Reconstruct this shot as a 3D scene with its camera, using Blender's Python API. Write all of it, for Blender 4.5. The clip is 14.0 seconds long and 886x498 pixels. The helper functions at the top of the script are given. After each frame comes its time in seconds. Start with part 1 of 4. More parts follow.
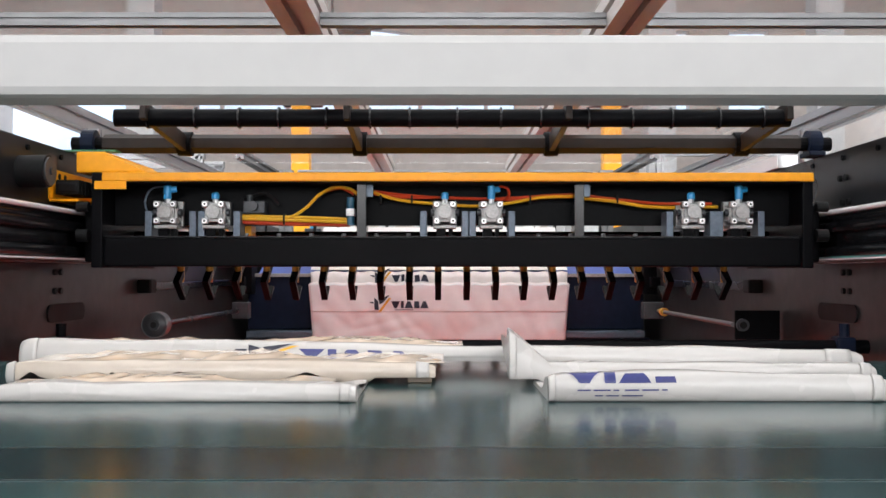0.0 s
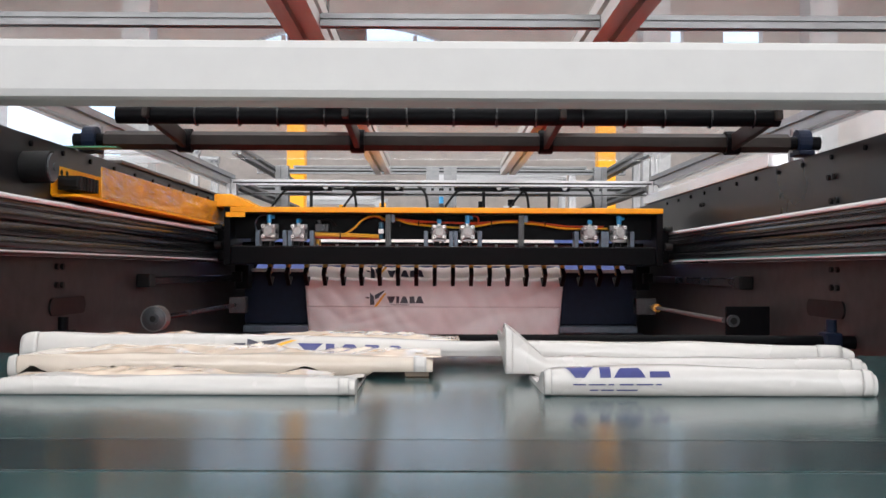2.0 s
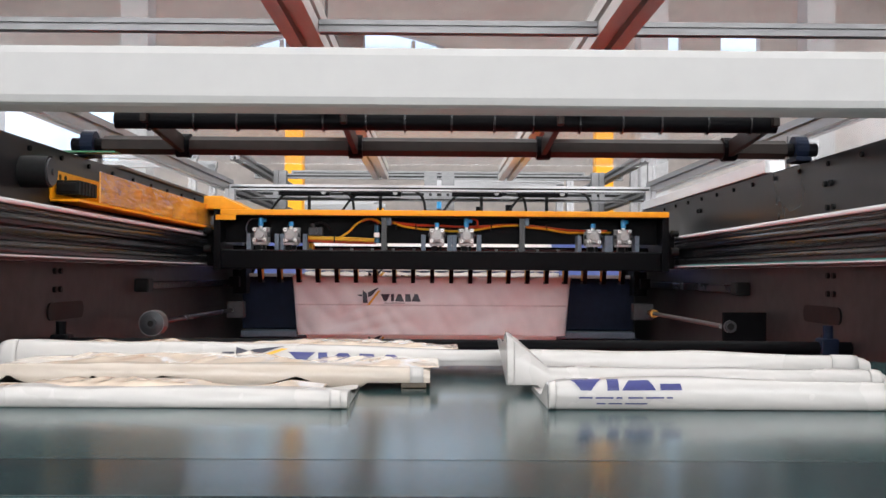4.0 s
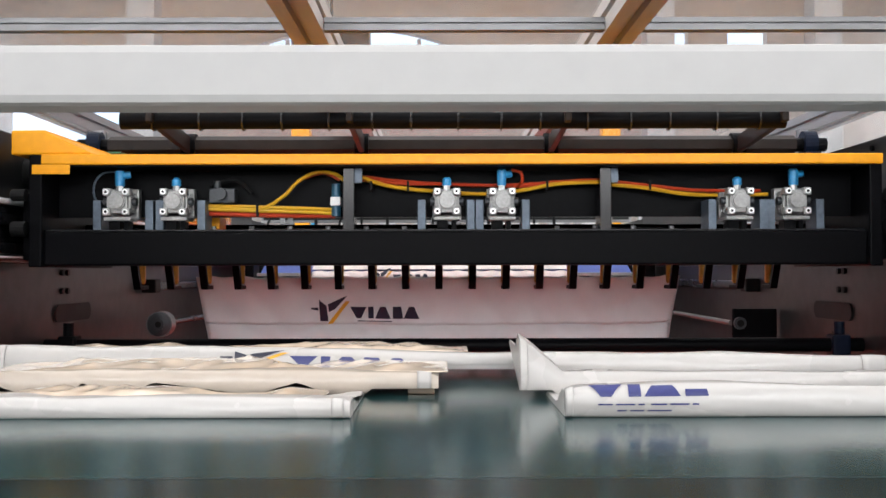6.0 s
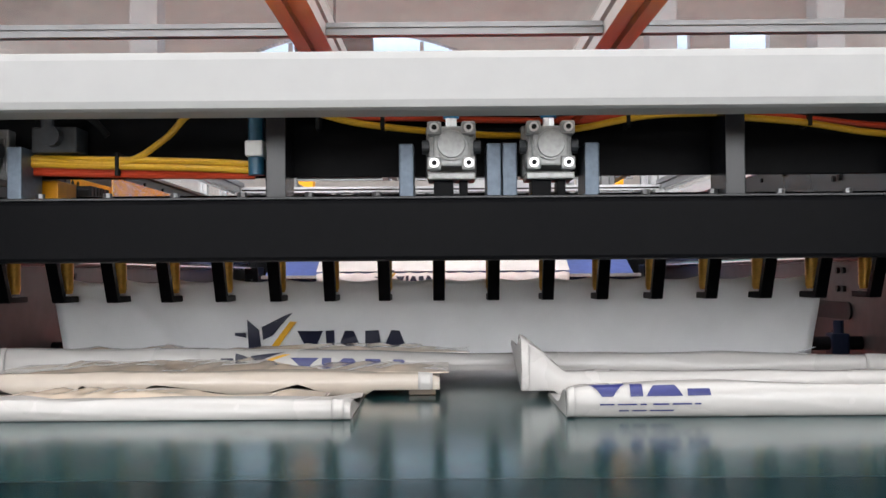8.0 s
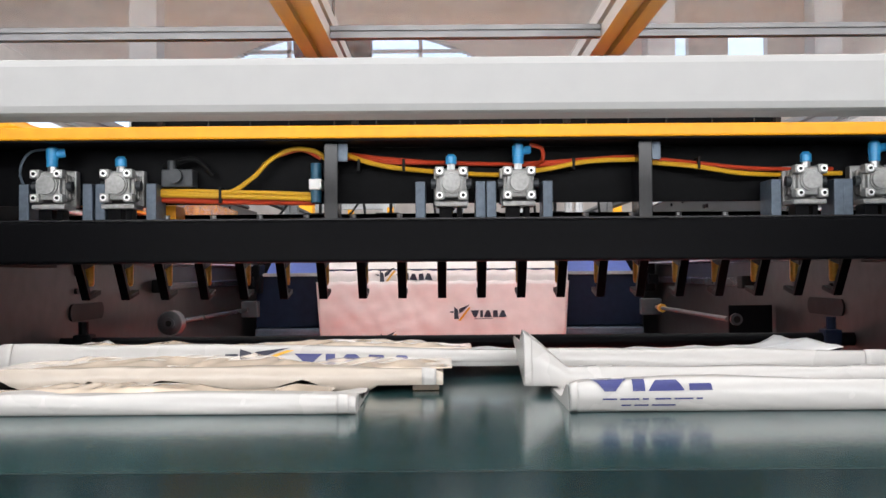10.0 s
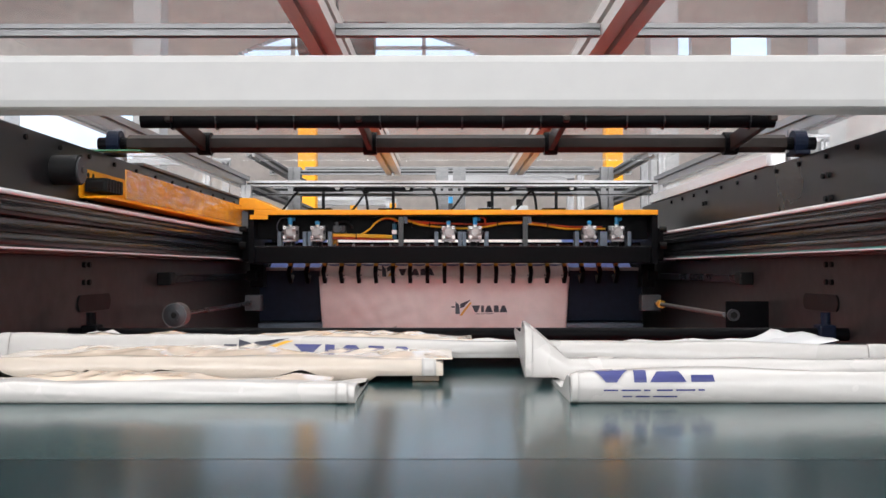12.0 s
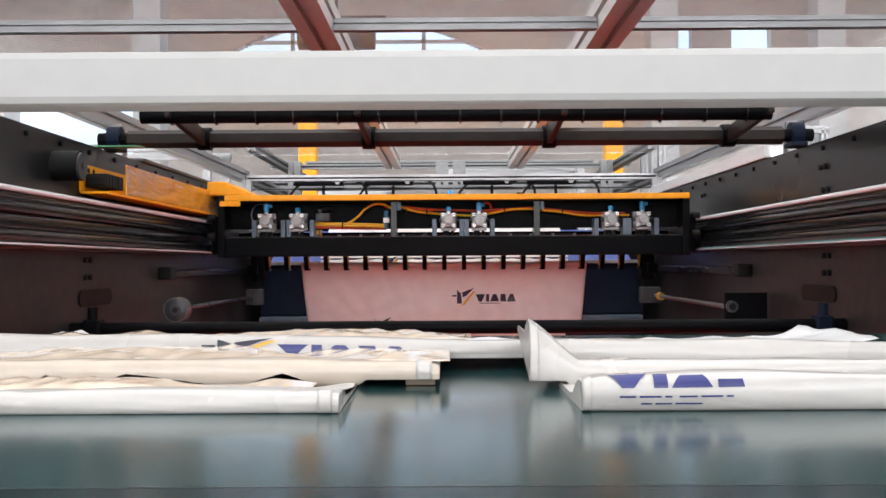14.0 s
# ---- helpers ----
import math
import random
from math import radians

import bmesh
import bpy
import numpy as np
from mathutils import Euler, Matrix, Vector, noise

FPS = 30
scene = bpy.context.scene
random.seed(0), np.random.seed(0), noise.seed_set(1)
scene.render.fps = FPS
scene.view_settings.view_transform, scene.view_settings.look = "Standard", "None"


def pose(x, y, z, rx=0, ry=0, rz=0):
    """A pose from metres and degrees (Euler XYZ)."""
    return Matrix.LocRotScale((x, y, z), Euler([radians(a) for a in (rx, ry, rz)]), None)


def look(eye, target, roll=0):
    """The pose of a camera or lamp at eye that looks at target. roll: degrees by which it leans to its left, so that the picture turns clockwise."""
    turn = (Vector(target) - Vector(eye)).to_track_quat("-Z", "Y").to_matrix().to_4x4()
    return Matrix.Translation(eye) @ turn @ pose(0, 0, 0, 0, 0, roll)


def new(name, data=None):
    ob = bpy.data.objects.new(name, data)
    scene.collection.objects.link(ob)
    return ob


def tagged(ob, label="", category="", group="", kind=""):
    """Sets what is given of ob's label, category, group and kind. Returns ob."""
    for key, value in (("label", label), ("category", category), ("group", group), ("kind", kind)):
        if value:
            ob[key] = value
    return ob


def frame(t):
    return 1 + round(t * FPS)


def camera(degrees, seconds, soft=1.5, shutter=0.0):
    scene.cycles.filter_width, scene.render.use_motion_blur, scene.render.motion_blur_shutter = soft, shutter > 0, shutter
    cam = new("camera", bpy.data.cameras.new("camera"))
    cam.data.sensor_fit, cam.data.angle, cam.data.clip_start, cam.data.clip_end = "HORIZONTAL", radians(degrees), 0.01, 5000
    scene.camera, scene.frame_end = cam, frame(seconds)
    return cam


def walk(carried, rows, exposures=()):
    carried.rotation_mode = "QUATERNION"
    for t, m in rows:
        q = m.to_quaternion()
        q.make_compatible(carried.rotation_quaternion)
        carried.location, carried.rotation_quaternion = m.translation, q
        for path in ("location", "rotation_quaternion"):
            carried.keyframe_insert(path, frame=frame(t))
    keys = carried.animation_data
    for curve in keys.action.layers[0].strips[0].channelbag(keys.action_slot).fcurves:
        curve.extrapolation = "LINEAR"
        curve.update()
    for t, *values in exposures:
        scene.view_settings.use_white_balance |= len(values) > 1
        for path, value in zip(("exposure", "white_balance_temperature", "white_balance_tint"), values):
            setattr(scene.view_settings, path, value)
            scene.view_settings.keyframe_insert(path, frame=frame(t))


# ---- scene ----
cam = camera(48.0, 14.0, soft=1.5)
walk(cam, [
    (0, pose(-0.0169, 0.0426, 0.0904, 91.402, -0.019, -0.073)),
    (0.5, pose(-0.0149, 0.0416, 0.0920, 91.803, -0.040, -0.207)),
    (1, pose(-0.0175, 0.0393, 0.0929, 91.979, -0.059, -0.211)),
    (1.5, pose(-0.0191, 0.0229, 0.0912, 91.092, -0.051, -0.390)),
    (2, pose(-0.0196, 0.0142, 0.0905, 91.148, -0.231, -0.404)),
    (2.5, pose(-0.0202, 0.0100, 0.0915, 91.340, -0.585, -0.187)),
    (3, pose(-0.0198, 0.0073, 0.0905, 91.508, -0.589, -0.392)),
    (5.5, pose(-0.0197, 0.0180, 0.0918, 91.309, 0.038, -0.291)),
    (6, pose(-0.0198, 0.0186, 0.0916, 91.335, 0.110, -0.101)),
    (6.5, pose(-0.0196, 0.0172, 0.0917, 91.404, 0.077, -0.434)),
    (7, pose(-0.0176, 0.0102, 0.0907, 91.323, 0.426, -0.231)),
    (7.5, pose(-0.0162, 0.0026, 0.0907, 91.333, 0.493, 0.077)),
    (8, pose(-0.0172, 0.0019, 0.0903, 91.458, 0.421, 0.135)),
    (10.5, pose(-0.0212, -0.0417, 0.0890, 91.278, 0.411, 0.029)),
    (11, pose(-0.0205, -0.0525, 0.0891, 91.192, 0.260, 0.071)),
    (11.5, pose(-0.0184, -0.0562, 0.0853, 91.127, -0.056, -0.003)),
    (12, pose(-0.0201, -0.0576, 0.0840, 91.171, 0.015, 0.149)),
    (12.5, pose(-0.0181, -0.0585, 0.0840, 90.911, 0.179, 0.282)),
    (13, pose(-0.0209, -0.0634, 0.0830, 91.015, 0.075, -0.102)),
    (13.5, pose(-0.0207, -0.0667, 0.0835, 91.048, 0.302, -0.171)),
    (14, pose(-0.0166, -0.0657, 0.0831, 90.812, 0.343, 0.224)),
])

# ---- world, sun, window light and added fill lamps ----
world = bpy.data.worlds.new("world")
scene.world = world
world.use_nodes = True
_sky = world.node_tree.nodes.new("ShaderNodeTexSky")
_sky.sky_type, _sky.sun_disc = "NISHITA", False
_sky.sun_elevation, _sky.sun_rotation = radians(42), radians(215)
_bg = world.node_tree.nodes["Background"]
_bg.inputs[1].default_value = 0.12
world.node_tree.links.new(_sky.outputs[0], _bg.inputs[0])
sun = new("sun", bpy.data.lights.new("sun", "SUN"))
sun.data.energy, sun.data.angle, sun.data.color = 2.0, radians(2), (1, .95, .88)
sun.matrix_world = look((-4, -6, 8), (0, 0, 0))


def area_lamp(eye, target, sx, sy, watts, colour=(1, 1, 1)):
    """A soft lamp: sky light in the side windows, added fill elsewhere."""
    ob = new("area_light", bpy.data.lights.new("area_light", "AREA"))
    ob.data.shape, ob.data.size, ob.data.size_y, ob.data.energy, ob.data.color = "RECTANGLE", sx, sy, watts, colour
    ob.matrix_world = look(eye, target)
    return ob


area_lamp((-6.85, 1.0, 2.2), (0, 1.0, 0.6), 8, 3.0, 600, (.90, .96, 1))
area_lamp((6.85, 1.0, 2.4), (0, 1.0, 0.6), 8, 2.6, 355, (.93, .97, 1))
# added fills: below the closed ceiling and before the solid south wall
area_lamp((0, 1.2, 4.68), (0, 1.2, 0), 5, 9, 430, (.94, .975, 1))
area_lamp((0, -5.85, 1.3), (0, 0, .2), 8, 3.6, 630, (.94, .97, 1))

# ---- materials ----


def material(name, colour, rough=.5, metal=0.0, var=.12, scale=30.0, bump=.0, colour2=None, stretch=(1, 1, 1), spec=.5,
             trans=0.0, alpha=1.0, coat=0.0, rvar=.1):
    m = bpy.data.materials.new(name)
    m.use_nodes = True
    nt = m.node_tree
    b = nt.nodes["Principled BSDF"]
    tc, mp = nt.nodes.new("ShaderNodeTexCoord"), nt.nodes.new("ShaderNodeMapping")
    mp.inputs["Scale"].default_value = stretch
    nt.links.new(tc.outputs["Object"], mp.inputs[0])
    fine, broad = nt.nodes.new("ShaderNodeTexNoise"), nt.nodes.new("ShaderNodeTexNoise")
    fine.inputs["Scale"].default_value, fine.inputs["Detail"].default_value = scale * 6, 6
    broad.inputs["Scale"].default_value, broad.inputs["Detail"].default_value = scale * .5, 4
    for n in (fine, broad):
        nt.links.new(mp.outputs[0], n.inputs["Vector"])
    add = nt.nodes.new("ShaderNodeMath")
    add.operation = "ADD"
    nt.links.new(fine.outputs[0], add.inputs[0])
    nt.links.new(broad.outputs[0], add.inputs[1])
    ramp = nt.nodes.new("ShaderNodeMapRange")
    ramp.inputs[1].default_value, ramp.inputs[2].default_value = .7, 1.3
    nt.links.new(add.outputs[0], ramp.inputs[0])
    mix = nt.nodes.new("ShaderNodeMix")
    mix.data_type = "RGBA"
    other = colour2 or tuple(c * (1 - var * 2) for c in colour)
    mix.inputs[6].default_value, mix.inputs[7].default_value = (*other, 1), (*colour, 1)
    nt.links.new(ramp.outputs[0], mix.inputs[0])
    nt.links.new(mix.outputs[2], b.inputs["Base Color"])
    rr = nt.nodes.new("ShaderNodeMapRange")
    rr.inputs[3].default_value, rr.inputs[4].default_value = max(.02, rough - rvar), min(1, rough + rvar)
    nt.links.new(broad.outputs[0], rr.inputs[0])
    nt.links.new(rr.outputs[0], b.inputs["Roughness"])
    b.inputs["Metallic"].default_value = metal
    b.inputs["Specular IOR Level"].default_value = spec
    b.inputs["Transmission Weight"].default_value = trans
    b.inputs["Alpha"].default_value = alpha
    b.inputs["Coat Weight"].default_value = coat
    if bump:
        bp = nt.nodes.new("ShaderNodeBump")
        bp.inputs["Strength"].default_value, bp.inputs["Distance"].default_value = bump, .002
        nt.links.new(add.outputs[0], bp.inputs["Height"])
        nt.links.new(bp.outputs[0], b.inputs["Normal"])
    return m


def glow(name, colour, strength):
    m = bpy.data.materials.new(name)
    m.use_nodes = True
    b = m.node_tree.nodes["Principled BSDF"]
    b.inputs["Base Color"].default_value = (*colour, 1)
    b.inputs["Emission Color"].default_value = (*colour, 1)
    b.inputs["Emission Strength"].default_value = strength
    return m


M_BELT = material("green_belt", (.012, .050, .053), .17, var=.2, scale=8, bump=.03, stretch=(1, .25, 1), spec=1.0, rvar=.05)
M_SPLICE = material("belt_splice_rubber", (.003, .026, .030), .17, var=.25, scale=10, stretch=(1, .25, 1), spec=.6, rvar=.05)
M_BLACK = material("black_powder_coat", (.0035, .0035, .0045), .42, var=.2, scale=20, bump=.08, spec=.05)
# lighter, redder than M_BLACKWALL: reddish bounce light is in the colour
M_WALL = material("red_lit_dark_steel", (.040, .036, .036), .36, metal=.3, var=.3, scale=6, bump=.05, rvar=.1, spec=.14)
M_BLACKWALL = material("black_satin_steel", (.009, .009, .010), .30, var=.3, scale=6, bump=.05, rvar=.1, spec=.42)
M_ANOD = material("black_anodised_aluminium", (.008, .008, .010), .26, metal=.05, var=.15, scale=12, stretch=(.15, 1, 1), spec=.4)
M_RAIL = material("black_anodised_extrusion", (.006, .006, .007), .20, var=.15, scale=9, stretch=(1, .04, 1), spec=.5, rvar=.04)
# pale, hardly metallic base stands in for sky mirrored in bright metal
M_ROD = material("sky_bright_steel", (.80, .81, .83), .22, metal=.35, var=.05, scale=30, stretch=(1, .1, 1), rvar=.05)
# warmer, rougher and far less metallic than M_ALU
M_HOODBAR = material("matt_aluminium", (.46, .43, .41), .45, metal=.2, var=.12, scale=20, stretch=(1, .1, 1))
M_GREYBLUE = material("blued_steel", (.10, .13, .17), .4, metal=.4, var=.2, scale=40)
M_YELLOW = material("yellow_enamel", (.86, .36, .005), .42, var=.08, scale=12, spec=.3)
M_ALU = material("brushed_aluminium", (.36, .36, .37), .36, metal=.9, var=.08, scale=20, stretch=(.2, .2, 1))
M_CAST = material("cast_aluminium", (.36, .36, .355), .40, metal=.35, var=.2, scale=50, bump=.1)
# darker copy of M_ALU; dims in colour the rear profiles the lamps overexpose
M_ALUFAR = material("dimmed_aluminium", (.20, .20, .205), .42, metal=.8, var=.15, scale=20, stretch=(.2, .2, 1))
M_STEEL = material("bright_steel", (.80, .80, .80), .36, metal=.9, var=.06, scale=30)
M_PAINTW = material("white_enamel", (.78, .78, .77), .4, var=.05, scale=20)
M_WHITE = material("white_powder_coat", (.376, .371, .366), .55, var=.03, scale=10, bump=.03)
M_BLUE = material("blue_plastic", (.03, .30, .62), .35, var=.12, scale=60)
M_TEAL = material("dark_blue_plastic", (.02, .10, .17), .4, var=.12, scale=60)
M_NAVY = material("navy_enamel", (.008, .013, .030), .45, var=.2, scale=8, bump=.05, spec=.1)
M_ROYAL = material("blue_enamel", (.07, .11, .36), .45, var=.15, scale=10)
M_RED = material("red_enamel", (.90, .055, .03), .4, var=.1, scale=6)
M_BRASS = material("brass", (.74, .40, .06), .36, metal=.35, var=.18, scale=50)
M_HOSE_Y = material("yellow_hose", (.72, .40, .02), .35, var=.1, scale=60)
M_HOSE_R = material("red_hose", (.50, .05, .015), .35, var=.1, scale=60)
M_TAPE = material("brown_tape", (.11, .065, .025), .35, var=.15, scale=40)
M_RUBBER = material("black_rubber", (.006, .006, .0065), .6, var=.2, scale=40, spec=.2)
M_FILM = material("white_plastic_film", (.46, .44, .425), .28, var=.03, scale=14, bump=.08, spec=.5, rvar=.12)
M_FILM_C = material("cream_plastic_film", (.49, .42, .355), .24, var=.06, scale=9, bump=.12, spec=.5, rvar=.14)
# white film; the pink of light bounced from below is in its base colour
M_FILM_P = material("pink_lit_white_film", (.86, .79, .765), .34, var=.06, scale=5, bump=.06, rvar=.12)
M_FILM_G = material("greyish_white_film", (.75, .745, .755), .34, var=.05, scale=5, bump=.06, rvar=.12)


def let_light_through(m, share):
    """Thin film also passes light on, scattered."""
    nt = m.node_tree
    b, out = nt.nodes["Principled BSDF"], nt.nodes["Material Output"]
    tl, mix = nt.nodes.new("ShaderNodeBsdfTranslucent"), nt.nodes.new("ShaderNodeMixShader")
    nt.links.new(b.inputs["Base Color"].links[0].from_socket, tl.inputs[0])
    mix.inputs[0].default_value = share
    nt.links.new(b.outputs[0], mix.inputs[1])
    nt.links.new(tl.outputs[0], mix.inputs[2])
    nt.links.new(mix.outputs[0], out.inputs[0])


M_FILM_L = material("cream_glossy_film", (.74, .61, .49), .15, var=.05, scale=20, bump=.03, coat=.5)
let_light_through(M_FILM_P, .12)
let_light_through(M_FILM_G, .05)
M_INK = material("dark_blue_ink", (.012, .018, .14), .4, var=.1, scale=60)
M_INK_K = material("blackish_ink", (.012, .014, .035), .4, var=.1, scale=60)
M_INK_Y = material("yellow_ink", (.80, .42, .03), .4, var=.1, scale=60)
M_AMBER = material("amber_polycarbonate", (.74, .30, .02), .08, var=.2, scale=4, bump=1.0, coat=.6, stretch=(1, .55, 2.6), rvar=.03)
M_AMBER.node_tree.nodes["Bump"].inputs["Distance"].default_value = .014
M_GREENPCB = material("green_board", (.02, .16, .07), .4, var=.2, scale=50)
M_PLASTER = material("cream_plaster", (.74, .665, .62), .85, var=.12, scale=1.2, bump=.1)
M_TIMBER = material("pale_timber_ceiling", (.82, .755, .70), .8, var=.2, scale=1.5, stretch=(.3, 4, 1))
M_CONCRETE = material("grey_concrete", (.32, .31, .30), .8, var=.2, scale=2, bump=.2)
M_GREYPAINT = material("light_grey_paint", (.66, .66, .67), .45, var=.1, scale=4)
M_DULL = material("dull_grey_steel", (.05, .055, .062), .45, metal=.3, var=.2, scale=40)
M_SHAFT = material("dark_brown_steel", (.022, .016, .014), .42, var=.2, scale=8, spec=.15)
M_DARKSTEEL = material("brown_steel", (.09, .07, .065), .5, var=.2, scale=4)
M_BEAM = material("brownish_beam_paint", (.34, .27, .24), .6, var=.15, scale=2)
M_SKYLIT = glow("bright_sky", (.66, .82, 1.0), .95)
M_SKYWHITE = glow("bright_overcast_sky", (.95, .97, 1.0), 1.05)


def clear_pane(name, tint=(1, 1, 1), haze=.13, rough=.06):
    """A thin clear sheet: mostly see-through, with a hazy gloss."""
    m = bpy.data.materials.new(name)
    m.use_nodes = True
    nt = m.node_tree
    out = nt.nodes["Material Output"]
    nt.nodes.remove(nt.nodes["Principled BSDF"])
    tr, gl, df = nt.nodes.new("ShaderNodeBsdfTransparent"), nt.nodes.new("ShaderNodeBsdfGlossy"), nt.nodes.new("ShaderNodeBsdfDiffuse")
    tr.inputs[0].default_value = (*tint, 1)
    gl.inputs["Roughness"].default_value = rough
    df.inputs[0].default_value = (.8, .8, .8, 1)
    a, b = nt.nodes.new("ShaderNodeMixShader"), nt.nodes.new("ShaderNodeMixShader")
    b.inputs[0].default_value = .035
    tc, nz = nt.nodes.new("ShaderNodeTexCoord"), nt.nodes.new("ShaderNodeTexNoise")
    nz.inputs["Scale"].default_value = 5
    nt.links.new(tc.outputs["Object"], nz.inputs["Vector"])
    mr = nt.nodes.new("ShaderNodeMapRange")
    mr.inputs[1].default_value, mr.inputs[2].default_value = .3, .8
    mr.inputs[3].default_value, mr.inputs[4].default_value = haze * .5, haze * 1.5
    nt.links.new(nz.outputs[0], mr.inputs[0])
    nt.links.new(mr.outputs[0], a.inputs[0])
    nt.links.new(tr.outputs[0], a.inputs[1])
    nt.links.new(df.outputs[0], a.inputs[2])
    nt.links.new(a.outputs[0], b.inputs[1])
    nt.links.new(gl.outputs[0], b.inputs[2])
    nt.links.new(b.outputs[0], out.inputs[0])
    return m


M_PANE = clear_pane("clear_polycarbonate")

# ---- mesh helpers ----


def part(name, bm, mat, parent=None, label="", smooth=False):
    me = bpy.data.meshes.new(name)
    bm.normal_update()
    bm.to_mesh(me)
    bm.free()
    mats = mat if isinstance(mat, (list, tuple)) else [mat]
    for m in mats:
        me.materials.append(m)
    if smooth:
        for p in me.polygons:
            p.use_smooth = True
        me.set_sharp_from_angle(angle=radians(40))
    ob = new(name, me)
    if parent:
        ob.parent = parent
    if label:
        tagged(ob, label)
    return ob


def empty(name, label, category, group="", kind="", at=(0, 0, 0)):
    ob = new(name)
    ob.empty_display_size = .05
    ob.location = at
    return tagged(ob, label, category, group, kind)


def box(bm, x0, x1, y0, y1, z0, z1, bevel=0.0, m=None):
    r = bmesh.ops.create_cube(bm, size=1)
    vs = r["verts"]
    for v in vs:
        v.co = Vector(((x0 + x1) / 2 + v.co.x * (x1 - x0), (y0 + y1) / 2 + v.co.y * (y1 - y0), (z0 + z1) / 2 + v.co.z * (z1 - z0)))
        if m is not None:
            v.co = m @ v.co
    if bevel:
        es = list({e for v in vs for e in v.link_edges})
        bmesh.ops.bevel(bm, geom=es, offset=bevel, segments=2, affect="EDGES", profile=.6)
    return bm


def cyl(bm, p0, p1, r, seg=16, r2=None):
    p0, p1 = Vector(p0), Vector(p1)
    d = p1 - p0
    m = Matrix.Translation((p0 + p1) / 2) @ d.to_track_quat("Z", "Y").to_matrix().to_4x4()
    bmesh.ops.create_cone(bm, cap_ends=True, segments=seg, radius1=r, radius2=r if r2 is None else r2, depth=d.length, matrix=m)
    return bm


def tube(bm, pts, r, seg=8):
    """A smooth hose through a few points."""
    pts = [Vector(p) for p in pts]
    path = []
    for i in range(len(pts) - 1):
        a, b, c, d = pts[max(i - 1, 0)], pts[i], pts[i + 1], pts[min(i + 2, len(pts) - 1)]
        for k in range(6):
            t = k / 6
            path.append(.5 * ((2 * b) + (c - a) * t + (2 * a - 5 * b + 4 * c - d) * t * t + (3 * b - a - 3 * c + d) * t ** 3))
    path.append(pts[-1])
    rings = []
    for i, p in enumerate(path):
        d = (path[min(i + 1, len(path) - 1)] - path[max(i - 1, 0)]).normalized()
        q = d.to_track_quat("Z", "Y")
        rings.append([bm.verts.new(p + q @ Vector((r * math.cos(2 * math.pi * k / seg), r * math.sin(2 * math.pi * k / seg), 0))) for k in range(seg)])
    for a, b in zip(rings, rings[1:]):
        for k in range(seg):
            bm.faces.new((a[k], a[(k + 1) % seg], b[(k + 1) % seg], b[k]))
    bm.faces.new(rings[0][::-1])
    bm.faces.new(rings[-1])
    return bm


def profile(bm, p0, p1, size=.04, up=(0, 0, 1)):
    """An aluminium section with a slot along each of its four sides, from p0 to p1 (centre line)."""
    h, s, d = size / 2, size * .11, size * .22
    c = [(-h, -h), (-s, -h), (-s, -h + d), (s, -h + d), (s, -h), (h, -h), (h, -s), (h - d, -s), (h - d, s), (h, s), (h, h), (s, h), (s, h - d),
         (-s, h - d), (-s, h), (-h, h), (-h, s), (-h + d, s), (-h + d, -s), (-h, -s)]
    p0, p1 = Vector(p0), Vector(p1)
    z = (p1 - p0).normalized()
    x = Vector(up).cross(z).normalized() if abs(z.dot(Vector(up))) < .99 else Vector((1, 0, 0))
    y = z.cross(x)
    a = [bm.verts.new(p0 + x * u + y * v) for u, v in c]
    b = [bm.verts.new(p1 + x * u + y * v) for u, v in c]
    n = len(c)
    for k in range(n):
        bm.faces.new((a[k], a[(k + 1) % n], b[(k + 1) % n], b[k]))
    bm.faces.new(a[::-1])
    bm.faces.new(b)
    return bm


def stadium(bm, x, y0, y1, z0, z1, t):
    """A slot-shaped plate on a side wall, t thick along x."""
    r, n = (z1 - z0) / 2, 8
    pts = [(y1 - r + r * math.sin(a), (z0 + z1) / 2 + r * math.cos(a)) for a in [math.pi * k / n for k in range(n + 1)]]
    pts += [(y0 + r - r * math.sin(a), (z0 + z1) / 2 - r * math.cos(a)) for a in [math.pi * k / n for k in range(n + 1)]]
    a = [bm.verts.new((x, y, z)) for y, z in pts]
    b = [bm.verts.new((x + t, y, z)) for y, z in pts]
    k = len(pts)
    for i in range(k):
        bm.faces.new((a[i], a[(i + 1) % k], b[(i + 1) % k], b[i]))
    bm.faces.new(a)
    bm.faces.new(b[::-1])
    return bm


def B():
    return bmesh.new()

# ---- hall ----


